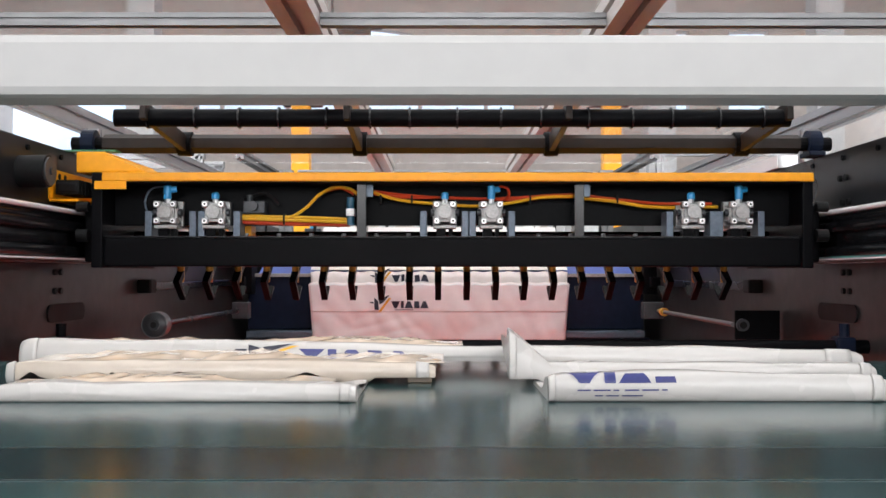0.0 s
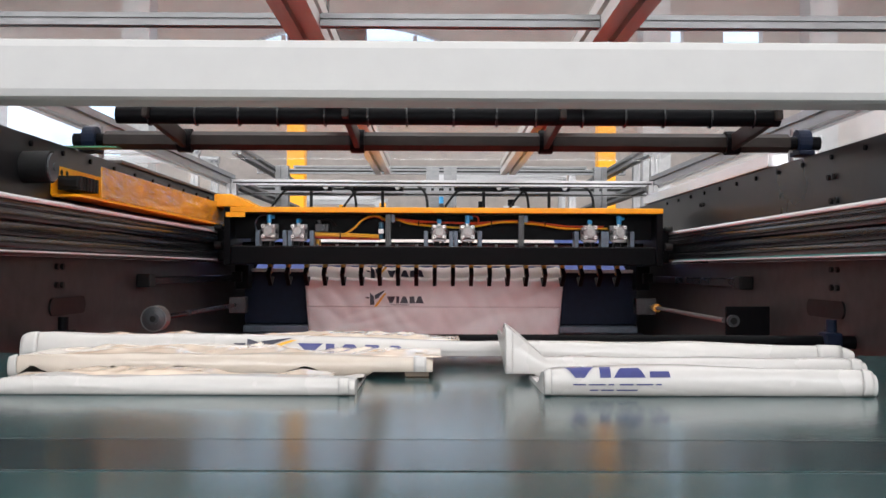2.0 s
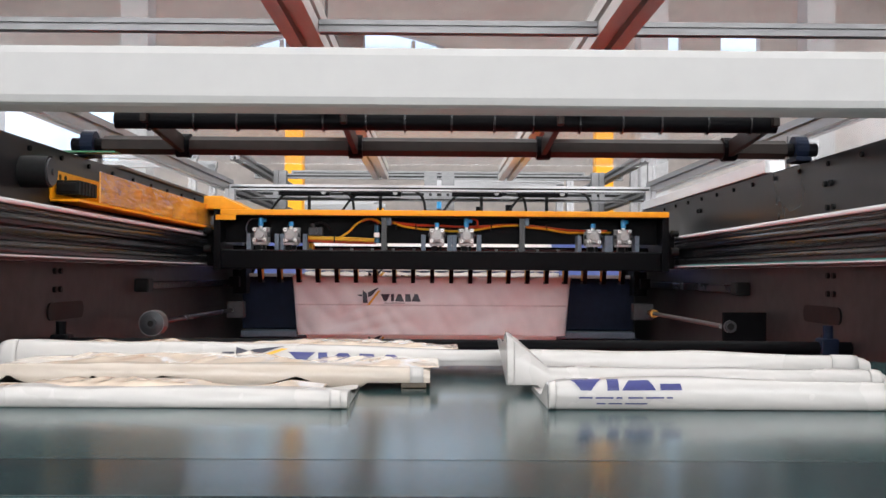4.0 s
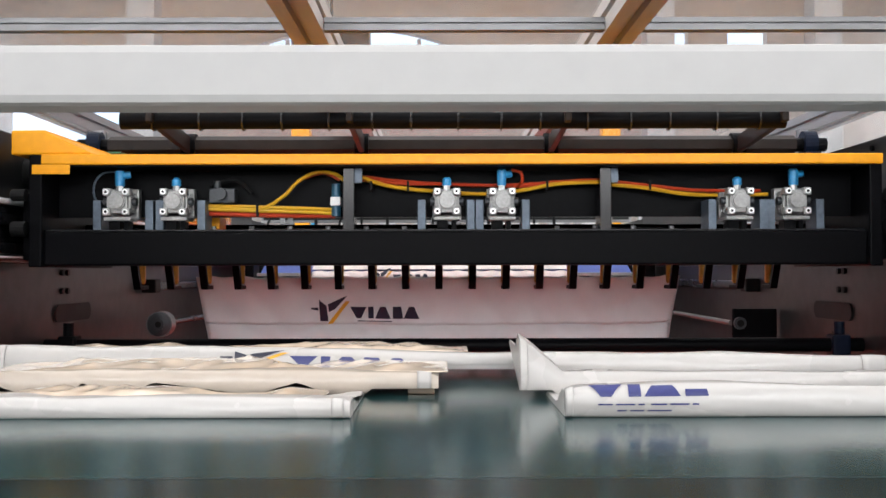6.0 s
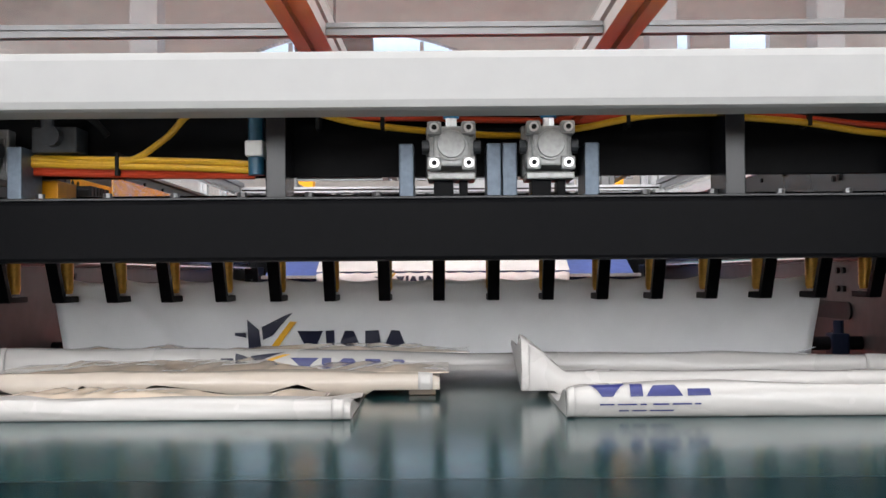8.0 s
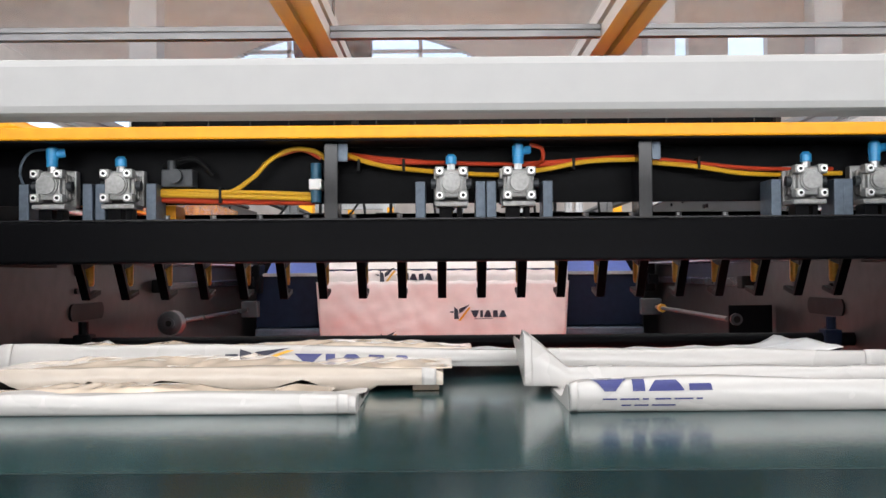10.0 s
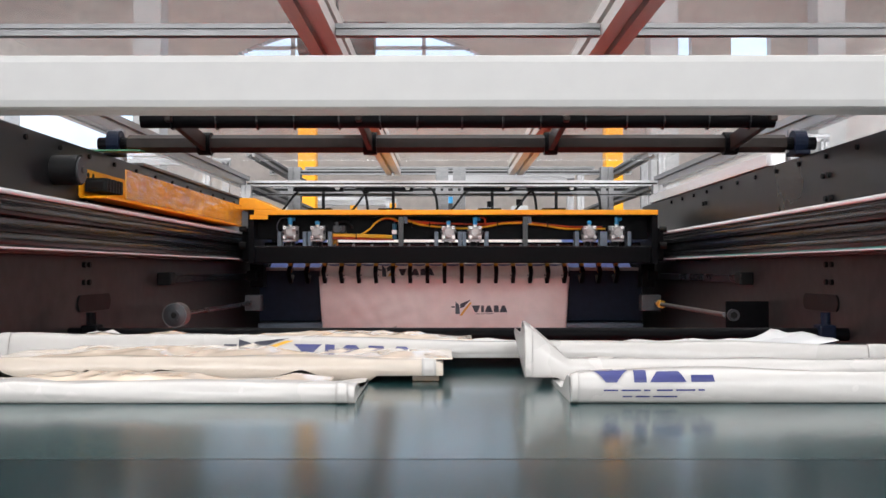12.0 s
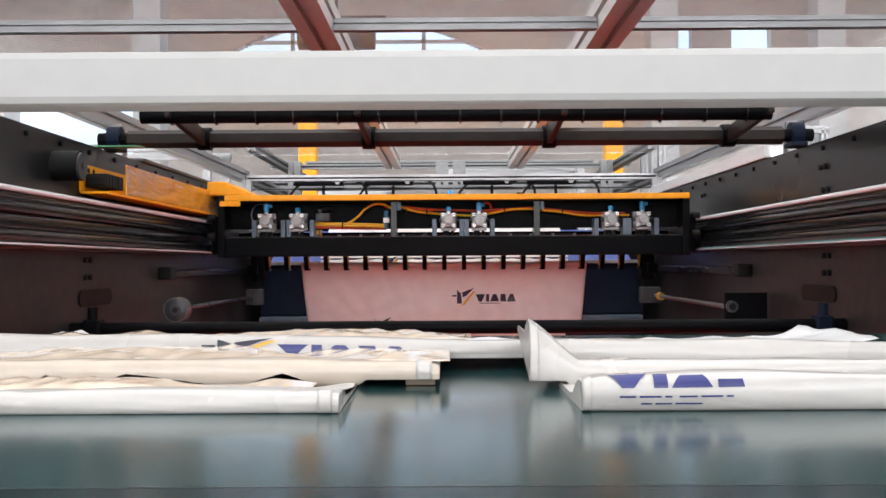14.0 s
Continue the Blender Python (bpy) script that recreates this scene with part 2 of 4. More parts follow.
def hall():
    bm = box(B(), -7.2, 7.2, -6.2, 16.2, -1.05, -.95)
    tagged(part("floor", bm, M_CONCRETE), "grey worn concrete factory floor", "floor", kind="structure")
    bm = box(B(), -7.2, 7.2, -6.2, 16.2, 5.0, 5.1)
    for k in range(12):
        box(bm, -7.2, 7.2, -5 + 1.8 * k, -4.8 + 1.8 * k, 4.72, 4.998)
    for k in range(44):
        box(bm, -7.2, 7.2, -4 + .45 * k, -3.93 + .45 * k, 4.94, 4.997)
    tagged(part("ceiling", bm, M_TIMBER), "pale timber ceiling with joists", "ceiling", kind="structure")
    for name, x0, x1 in (("wall_west", -7.2, -7.0), ("wall_east", 7.0, 7.2)):
        bm = box(B(), x0, x1, -6, 16, -.95, .7)
        box(bm, x0, x1, -6, 16, 3.7, 5.0)
        for k in range(9):
            box(bm, x0, x1, -6 + 2.7 * k, -5.4 + 2.7 * k, .7, 3.7)
        w = tagged(part(name, bm, M_PLASTER), "cream plaster hall wall with tall windows", "wall", kind="structure")
        bm = B()
        for k in range(9):
            for z in (.74, 2.2, 3.66):
                box(bm, x0 + .06, x1 - .06, -5.4 + 2.7 * k, -3.3 + 2.7 * k, z - .03, z + .03)
        part("window_bars", bm, M_GREYPAINT, w)
    tagged(part("wall_south", box(B(), -7.2, 7.2, -6.2, -6.0, -.95, 5), M_PLASTER), "plain cream plaster wall", "wall", kind="structure")
    # far wall with a wide arched window and two smaller ones
    cx, r, top, sill = -1.35, 4.1, 3.80, 2.3
    bm = B()
    xs = [-7.2 + .06 * k for k in range(241)]
    for a, b in zip(xs, xs[1:]):
        m = (a + b) / 2
        d = abs(m - cx)
        zt = top - r + math.sqrt(r * r - d * d) if d < r else 0
        hole = None
        if zt > sill + .05 and d < 2.4:
            hole = (sill, zt)
        if 3.3 < m < 3.7 or 4.3 < m < 4.9:
            hole = (2.3, 3.75)
        low = (.5, 2.9) if -7.0 < m < -4.3 else None
        if low and hole:
            box(bm, a, b, 15.0, 15.2, -.95, low[0])
            box(bm, a, b, 15.0, 15.2, low[1], hole[0])
            box(bm, a, b, 15.0, 15.2, hole[1], 5)
        elif low:
            box(bm, a, b, 15.0, 15.2, -.95, low[0])
            box(bm, a, b, 15.0, 15.2, low[1], 5)
        elif hole:
            box(bm, a, b, 15.0, 15.2, -.95, hole[0])
            box(bm, a, b, 15.0, 15.2, hole[1], 5)
        else:
            box(bm, a, b, 15.0, 15.2, -.95, 5)
    w = tagged(part("wall_north", bm, M_PLASTER), "cream plaster end wall with a wide arched window", "wall", kind="structure")
    bm = box(B(), cx - 2.4, cx + 2.4, 15.05, 15.12, 3.44, 3.49)
    for k in range(-2, 3):
        box(bm, cx + k * 1.0 - .03, cx + k * 1.0 + .03, 15.05, 15.12, 2.3, top - .05 - .12 * k * k)
    part("window_bars", bm, M_GREYPAINT, w)
    tagged(part("backdrop", box(B(), -9, 9, 17.0, 17.1, -1, 6), M_SKYLIT), "pale blue sky outside the end windows", "sky", kind="structure")
    tagged(part("backdrop", box(B(), -9.1, -9.0, -7, 17, -1, 6), M_SKYWHITE), "bright hazy sky outside the side windows", "sky", kind="structure")
    tagged(part("backdrop", box(B(), 9.0, 9.1, -7, 17, -1, 6), M_SKYWHITE), "bright hazy sky outside the side windows", "sky", kind="structure")
    # roof beams and pillars
    for k, y in enumerate((6.0, 10.0, 14.0)):
        bm = box(B(), -7, 7, y - .12, y + .12, 4.35, 4.7)
        box(bm, -7, 7, y - .2, y + .2, 4.7, 4.75)
        box(bm, -7, 7, y - .2, y + .2, 4.3, 4.35)
        tagged(part("roof_beam", bm, M_BEAM), "brown riveted steel roof beam", "beam", "roof beams", "structure")
    for x in (-3.6, 2.6, 4.6):
        bm = box(B(), x - .17, x + .17, 11.8, 12.14, -.95, 4.7, .02)
        box(bm, x - .25, x + .25, 11.7, 12.24, 3.5, 3.7, .02)
        tagged(part("pillar", bm, M_GREYPAINT), "light grey painted hall pillar", "pillar", "hall pillars", "structure")


def far_machines():
    rnd = random.Random(5)
    for x, y, w, h in ((-2.6, 8.5, 1.3, 2.0), (-1.0, 9.5, 1.0, 1.7), (.6, 9.0, 1.2, 1.9), (2.4, 8.4, 1.4, 2.1), (4.0, 9.4, 1.2, 1.6), (-4.4, 9.2, 1.5, 1.9)):
        e = empty("packing_machine", "light grey packing machine on the hall floor", "machine", "far machines", at=(x, y, -.95))
        bm = box(B(), -w / 2, w / 2, -.4, .4, 0, h * .55, .03)
        part("body", bm, M_GREYPAINT, e)
        for sx in (-1, 1):
            for sy in (-.36, .36):
                part("post", profile(B(), (sx * (w / 2 - .04), sy, h * .55), (sx * (w / 2 - .04), sy, h), .06), M_ALU, e)
        for sy in (-.36, .36):
            part("rail", profile(B(), (-w / 2, sy, h), (w / 2, sy, h), .06), M_ALU, e)
        bm = box(B(), -w * .25, w * .2, -.3, .1, h * .55, h * (.7 + .15 * rnd.random()), .02)
        part("cover", bm, M_PAINTW, e)
    for x, y in ((-.86, 6.0), (1.0, 6.0)):
        e = empty("lifting_column", "yellow painted lifting column on the hall floor", "column", "lifting columns", at=(x, y, -.95))
        part("mast", box(B(), -.055, .055, -.055, .055, 0, 2.05, .01), M_YELLOW, e)
        part("base_plate", box(B(), -.2, .2, -.2, .2, 0, .03, .004), M_BLACK, e)
        part("head", box(B(), -.12, .12, -.1, .1, 2.05, 2.12, .01), M_BLACK, e)
    for x, y, z in ((-2.2, 7.0, 2.9), (.9, 7.4, 2.95)):
        bm = B()
        for k in range(3):
            tube(bm, [(x + .25 * k, y, 5.0), (x + .25 * k, y, z + .3), (x + .25 * k + .12, y, z), (x + .25 * k + .3, y, z + .1), (x + .25 * k + .34, y, z + .5), (x + .25 * k + .34, y, 5.0)], .012, 6)
        tagged(part("hanging_cable", bm, M_RUBBER), "black cable loops hanging from the ceiling", "cable")
    bm = cyl(B(), (-1.95, 13.0, 3.1), (-.95, 13.0, 3.1), .2, 20)
    box(bm, -2.1, -.8, 12.95, 13.05, 3.28, 3.34)
    cyl(bm, (-1.45, 13, 3.3), (-1.45, 13, 5), .02, 8)
    tagged(part("ceiling_heater", bm, M_DARKSTEEL, smooth=True), "brown round hall heater hung from the ceiling", "heater")


# ---- the bagging machine: frame ----


def side_wall(s):
    name = "machine_wall_west" if s < 0 else "machine_wall_east"
    x0, x1 = (.635, .655) if s > 0 else (-.655, -.635)
    bm = box(B(), x0, x1, .1, 3.25, .1075, .292, .002)
    w = tagged(part(name, bm, M_BLACKWALL), "black painted steel side plate of the machine", "side plate", kind="structure")
    # same plate lower down, coloured as lit by the red bounce
    part("lower_plate", box(B(), x0, x1, .1, 3.25, -.95, .107, .001), M_WALL, w, "steel plate with reddish bounce light put into its grey")
    xi, t = s * .635, -s * .0008
    # black plates laid on the wall for the shade inside its slots
    for y0, y1, z0, z1 in ((1.60, 1.76, .012, .041), (.86, 1.08, .011, .043)):
        part("slot_shade_plate", stadium(B(), xi, y0, y1, z0, z1, t * 4), M_RUBBER, w, "black plate standing in for a slot's dark inside")
    for y, z in ((1.64, .092), (1.64, .062), (1.66, -.012), (1.64, .205), (1.65, .245), (2.45, .25), (1.2, .09)):
        bm = B()
        for dy in (-.012, .012):
            cyl(bm, (xi, y + dy, z), (xi - s * .005, y + dy, z), .005, 10)
        part("screw_pair", bm, M_RUBBER, w)
    part("cover_plate", box(B(), *sorted((xi, xi - s * .004)), 1.62, 1.69, -.04, -.012, .001), M_RUBBER, w)
    for k in range(15):
        y = 1.0 + .13 * k
        part("screw", cyl(B(), (xi, y, .278), (xi - s * .004, y, .278), .0045, 8), M_BLACK, w)
    # long slot with a guide bar
    part("guide_bar", box(B(), *sorted((xi, xi - s * .022)), 2.1, 2.95, .055, .072, .003), M_ANOD, w)
    part("end_block", box(B(), *sorted((xi, xi - s * .03)), 2.06, 2.1, .05, .078, .004), M_RUBBER, w)
    # machined cap along the plate's upper edge
    if s > 0:
        part("edge_cap", box(B(), .628, .672, 1.95, 3.1, .293, .318, .002), M_ROD, w, "bare aluminium angle on the plate's edge")
    else:
        part("edge_cap", box(B(), -.672, -.63, 1.95, 3.1, .293, .300, .002), M_DARKSTEEL, w)


def linear_rail(s):
    e = empty("linear_rail", "black anodised linear rail with bright guide rods", "rail", "carriage rails", at=(s * .61, .3, .113))
    def X(a, b):
        return sorted((s * a, s * b))
    for a, z0, z1, r in ((-.016, .003, .020, .006), (-.006, .0205, .0415, .003), (-.016, .042, .0585, .006), (-.009, .059, .066, .002)):
        part("rail_section", box(B(), *X(a, .024), 0, 2.65, z0, z1, r), M_RAIL, e, smooth=True)
    part("guide_rod", cyl(B(), (-s * .012, 0, .074), (-s * .012, 2.65, .074), .0040, 16), M_ROD, e, "bright steel rod", True)
    part("rod_support", box(B(), *X(-.006, .020), 0, 2.65, .0662, .0715, .001), M_RAIL, e)
    part("lower_strip", box(B(), *X(-.02, .022), 0, 2.65, -.0015, .001), M_ROD, e, "thin bright aluminium strip")
    if s > 0:
        part("belt_strip", box(B(), *X(-.012, .02), 0, 2.3, .001, .0035), material("teal_belt", (.03, .22, .2), .4), e, "teal drive belt")


def machine_frame():
    # white beam over the outfeed
    bm = box(B(), -.75, .75, .655, .695, .1998, .2392, .006)
    fb = tagged(part("front_beam", bm, M_WHITE), "white powder-coated beam across the outfeed", "beam", kind="structure")
    for s in (-1, 1):
        part("end_bracket", box(B(), s * .70 - .03, s * .70 + .03, .696, .72, .10, .30, .003), M_ALU, fb)
    # black tie bar across the pit and its fitting
    e = empty("tie_bar", "black steel bar across the machine with end clamps", "bar", at=(0, 1.567, -.03))
    bm = cyl(B(), (-.634, 0, .008), (.634, 0, .008), .011, 16)
    part("bar", bm, M_BLACK, e, smooth=True)
    for s in (-1, 1):
        bm = box(B(), s * .597 - .014, s * .597 + .014, -.016, .016, -.012, .024, .004)
        cyl(bm, (s * .597, -.004, .02), (s * .597, -.004, .044), .008, 12)
        part("clamp", bm, M_NAVY if s > 0 else M_BLACK, e)
    # out of view; stands in for the source of red light from below
    tagged(part("pit_floor", box(B(), -.50, .50, 1.13, 2.96, -.19, -.17), M_RED), "unseen red tray added to bounce red light onto the film", "tray", kind="structure")
    # motor stub on the western plate
    e = empty("roller_stub", "black roller with a steel end on the side plate", "roller", at=(-.635, 1.5, .24))
    part("roller", cyl(B(), (0, 0, 0), (.042, 0, 0), .024, 24), M_RUBBER, e, smooth=True)
    bm = cyl(B(), (.042, 0, 0), (.045, 0, 0), .021, 24)
    cyl(bm, (.045, 0, 0), (.048, 0, 0), .006, 12)
    part("end_disc", bm, M_DULL, e)
    # yellow cable tray with amber cover
    e = empty("cable_tray", "yellow steel cable tray with a glossy amber cover", "cable tray", at=(-.61, 1.6, .205))
    bm = box(B(), -.022, .024, 0, 1.1, -.002, .002, .0008)
    box(bm, -.024, -.021, 0, 1.1, .002, .05, .0008)
    part("tray", bm, M_YELLOW, e)
    bm = box(B(), .022, .025, .10, 1.1, .003, .056, .0008)
    part("side_cover", bm, M_AMBER, e, "glossy amber cover")
    bm = box(B(), -.015, .018, .01, .10, .012, .03, .004)
    for k in range(6):
        box(bm, -.017, .02, .012 + .015 * k, .022 + .015 * k, .01, .033, .001)
    part("cable_chain", bm, M_RUBBER, e)


def spindle(s):
    """Pivot bracket, rod and block on each side, ahead of the film feed."""
    e = empty("pivot_rod", "steel rod from a side bracket to the film feed", "rod", "pivot rods", at=(s * .6, 1.95, -.008))
    if s > 0:
        part("bracket", box(B(), -.056, .03, -.004, .004, -.028, .028, .002), M_BLACK, e)
        bm = cyl(B(), (-.043, -.012, 0), (-.043, .006, 0), .012, 18)
        part("pin", bm, M_DULL, e)
        part("pin_hole", cyl(B(), (-.043, -.0135, 0), (-.043, -.012, 0), .007, 14), M_RUBBER, e)
        part("rod", cyl(B(), (-.055, .01, .0), (-.03, .80, -.003), .005, 12), M_ALUFAR, e, smooth=True)
        part("collar", cyl(B(), (-.0325, .70, -.003), (-.031, .73, -.003), .011, 14), M_BRASS, e, "brass collar")
        part("block", box(B(), -.07, -.015, .79, .83, -.025, .02, .003), M_DULL, e)
    else:
        bm = cyl(B(), (.036, -.01, 0), (.036, .02, 0), .025, 28)
        part("knob", bm, M_ALUFAR, e, "turned steel knob", True)
        bm = cyl(B(), (.036, -.013, 0), (.036, -.010, 0), .019, 28, .023)
        part("knob_face", bm, M_DULL, e, smooth=True)
        bm = cyl(B(), (.036, -.016, 0), (.036, -.013, 0), .011, 20)
        part("knob_hub", bm, M_DULL, e)
        part("knob_bore", cyl(B(), (.036, -.0168, 0), (.036, -.016, 0), .006, 14), M_RUBBER, e)
        part("rod", cyl(B(), (.036, .02, .0), (.03, .80, -.003), .006, 12), M_ANOD, e, smooth=True)
        part("block", box(B(), .015, .06, .79, .83, -.025, .02, .003), M_DULL, e)


def roller_shaft():
    e = empty("ringed_tube", "black tube with clamp rings on a hexagonal cross shaft", "tube", at=(0, 1.535, .324))
    part("tube", cyl(B(), (-.508, 0, 0), (.506, 0, 0), .0135, 24), M_BLACK, e, smooth=True)
    for k in range(15):
        x = -.458 + .0655 * k + (.006 if k % 3 else 0)
        part("clamp_ring", cyl(B(), (x - .0015, 0, 0), (x + .0015, 0, 0), .0165, 20), M_ANOD, e)
    part("shaft", cyl(B(), (-.60, .225, -.010), (.60, .225, -.010), .0165, 6), M_SHAFT, e, "brown hexagonal shaft")
    for x in (-.46, -.158, .172, .50):
        bm = B()
        m = Matrix.Translation((x, .11, -.002)) @ Matrix.Rotation(-math.atan2(.018, .225), 4, "X")
        box(bm, -.005, .005, -.135, .15, -.014, .014, .002, m)
        part("arm", bm, M_SHAFT, e)
        part("arm_hub", cyl(B(), (x - .012, .225, -.010), (x + .012, .225, -.010), .021, 16), M_BLACK, e)
    for s in (-1, 1):
        b = part("bearing", box(B(), s * .625 - .014, s * .625 + .014, .20, .25, -.032, -.024, .002), M_NAVY, e, "dark blue pillow-block bearing")
        part("housing", cyl(B(), (s * .625 - .011, .225, -.008), (s * .625 + .011, .225, -.008), .022, 20), M_NAVY, b)
        part("shaft_end", cyl(B(), (s * .60, .225, -.010), (s * .655, .225, -.010), .012, 14), M_BLACK, b)
        if s < 0:
            part("sensor_board", box(B(), -.66, -.56, .16, .19, -.031, -.028), M_GREENPCB, e, "green circuit board")


def hood():
    e = empty("guard_hood", "clear guard hood of aluminium profiles over the machine", "guard hood", at=(0, 0, .292))
    Z, S = .098, .066
    bars = [((-.190, .72, Z + .025), (-.190, 3.2, Z + .025)), ((.209, .72, Z + .025), (.209, 3.2, Z + .025)),
            ((-.7, 1.262, Z + .012), (-.214, 1.262, Z + .012)), ((-.166, 1.262, Z + .012), (.185, 1.262, Z + .012)), ((.233, 1.262, Z + .012), (.7, 1.262, Z + .012)),
            ((-.66, 3.13, S), (.66, 3.13, S)),
            ((-.68, .7, S + .012), (-.68, 3.2, S + .012)), ((.68, .7, S + .012), (.68, 3.2, S + .012))]
    for a, b in bars:
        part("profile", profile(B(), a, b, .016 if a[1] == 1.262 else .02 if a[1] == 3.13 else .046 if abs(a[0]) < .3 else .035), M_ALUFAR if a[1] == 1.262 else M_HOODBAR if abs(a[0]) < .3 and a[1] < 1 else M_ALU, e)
    # black strips paint the shade in the slot and under the edge
    part("slot_shade_strip", box(B(), -.655, .655, 3.1185, 3.1199, S - .0025, S + .0025), M_RUBBER, e, "black strip for the shade along the profile")
    part("slot_shade_strip", box(B(), -.655, .655, 3.1185, 3.1199, S - .0104, S - .0085), M_RUBBER, e, "black strip for the shade along the profile")
    for s in (-1, 1):
        for y in (1.85, 3.10):
            part("post", profile(B(), (s * .652, y, .001), (s * .652, y, S - .006), .03), M_ALU, e)
        part("side_pane", box(B(), s * .668, s * .671, .7, 3.1, .002, S), M_PANE, e, "clear side pane").visible_shadow = False
        part("roof_pane", box(B(), *sorted((s * .22 + .01, s * .69)), .72, 3.2, Z + .050, Z + .054), M_PANE, e, "clear roof pane").visible_shadow = False
    part("roof_pane", box(B(), -.166, .185, .72, 3.2, Z + .050, Z + .054), M_PANE, e, "clear roof pane").visible_shadow = False


def rear_section():
    """The next section of the machine, behind the film feed."""
    e = empty("rear_frame", "aluminium profile frame of the section behind", "frame", at=(0, 0, 0))
    for x in (-.62, -.034, .034, .62):
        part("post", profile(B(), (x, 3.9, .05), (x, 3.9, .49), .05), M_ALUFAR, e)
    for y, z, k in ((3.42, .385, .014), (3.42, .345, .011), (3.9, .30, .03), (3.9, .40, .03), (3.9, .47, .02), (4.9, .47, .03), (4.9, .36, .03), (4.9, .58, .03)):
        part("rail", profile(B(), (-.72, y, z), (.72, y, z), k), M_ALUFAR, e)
        # black strip in front of the rail draws its slot's shade
        part("slot_shade_strip", box(B(), -.71, .71, y - k / 2 - .0012, y - k / 2 - .0002, z - k * .16, z + k * .16), M_RUBBER, e, "black strip for the shade along the profile")
    for s in (-1, 1):
        for z in (.36, .47):
            # likewise a black strip for the shaded slot of the side rail
            part("side_slot", box(B(), *sorted((s * .6448, s * .6438)), 3.2, 5.0, z - .005, z + .005), M_RUBBER, e)
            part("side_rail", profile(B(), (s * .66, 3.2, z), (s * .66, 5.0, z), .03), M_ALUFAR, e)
        part("side_panel", box(B(), s * .70, s * .72, 3.3, 5.0, -.95, .28), M_WALL, e)
    part("cross_panel", box(B(), -.7, .7, 3.35, 3.37, -.3, .19), M_BLACK, e)
    part("rear_tray", box(B(), -.69, .69, 3.5, 5.0, .18, .19), M_BLACK, e)
    for k, x in enumerate((-.44, -.20, .14, .36)):
        a = empty("sensor_stand", "black sensor stand with a curved cable", "sensor", "sensor stands", at=(x, 3.36, .0))
        part("foot", box(B(), -.07, .07, -.02, .02, .19, .215, .003), M_BLACK, a)
        part("stem", box(B(), -.005, .005, -.005, .005, .215, .352, .001), M_RUBBER, a)
        part("head", box(B(), -.10, .07, -.018, .018, .352, .372, .004), M_BLACK, a)
        part("plate", box(B(), -.05, .03, -.03, .03, .285, .293, .002), M_BLACK, a)
        part("knob", cyl(B(), (.05, -.02, .362), (.05, -.03, .362), .008, 12), M_CAST, a)
        part("cable", tube(B(), [(.06, 0, .365), (.10, 0, .375), (.14, 0, .35), (.152, 0, .29), (.152, 0, .20)], .0045), M_RUBBER, a)
        part("cable", tube(B(), [(-.04, 0, .372), (-.09, 0, .35), (-.13, 0, .30), (-.16, 0, .26), (-.165, 0, .20)], .004), M_RUBBER, a)
    for x0, x1, z in ((-.46, -.13, .374), (.08, .40, .374)):
        b = empty("sensor_bar", "slim black sensor bar under the rear profile", "sensor bar", "sensor bars", at=((x0 + x1) / 2, 3.40, z))
        w = (x1 - x0) / 2
        part("bar", box(B(), -w, w, -.008, .008, -.006, .002, .001), M_RUBBER, b)
        for k in (-.8, -.15, .55):
            part("clip", box(B(), k * w - .012, k * w + .012, -.012, .010, -.014, -.0062, .001), M_BLACK, b)
        part("lug", cyl(B(), (w * .9, -.014, -.003), (w * .9, -.008, -.003), .006, 12), M_CAST, b)
    rnd = random.Random(9)
    for k in range(9):
        x = -.6 + .15 * k + .04 * rnd.random()
        b = empty("valve_terminal", "small grey valve box on the rear tray", "valve box", "rear valve boxes", at=(x, 4.3 + .3 * rnd.random(), .19))
        h = .08 + .12 * rnd.random()
        part("body", box(B(), -.035, .035, -.03, .03, 0, h, .004), rnd.choice((M_GREYPAINT, M_PAINTW, M_DULL)), b)
        part("cap", cyl(B(), (0, 0, h), (0, 0, h + .03), .015, 12), rnd.choice((M_BLUE, M_BLACK, M_YELLOW)), b)


def film_feed():
    e = empty("film_feed", "navy film feed box with a bright blue top plate", "film feed", at=(0, 3.0, 0))
    part("front_plate", box(B(), -.592, .582, 0, .012, -.075, .082, .003), M_NAVY, e)
    part("lip", box(B(), -.59, .58, -.035, .02, -.10, -.078, .004), M_GREYBLUE, e)
    part("lower_box", box(B(), -.60, .60, -.01, .25, -.48, -.10, .004), M_NAVY, e)
    bm = B()
    box(bm, -.56, .55, .0, .30, -.004, .004, .001, Matrix.Translation((0, .0, .086)) @ Matrix.Rotation(radians(20), 4, "X"))
    part("top_plate", bm, M_ROYAL, e, "bright blue sloping plate")
    part("edge_strip", box(B(), -.59, .58, -.012, -.001, .080, .090, .001), M_CAST, e)
    for s in (-1, 1):
        bm = box(B(), s * .59 - .02, s * .59 + .02, -.06, .03, .03, .115, .003)
        box(bm, s * .60 - .014, s * .60 + .014, -.09, -.06, .05, .08, .002)
        part("side_block", bm, M_BLACK, e)


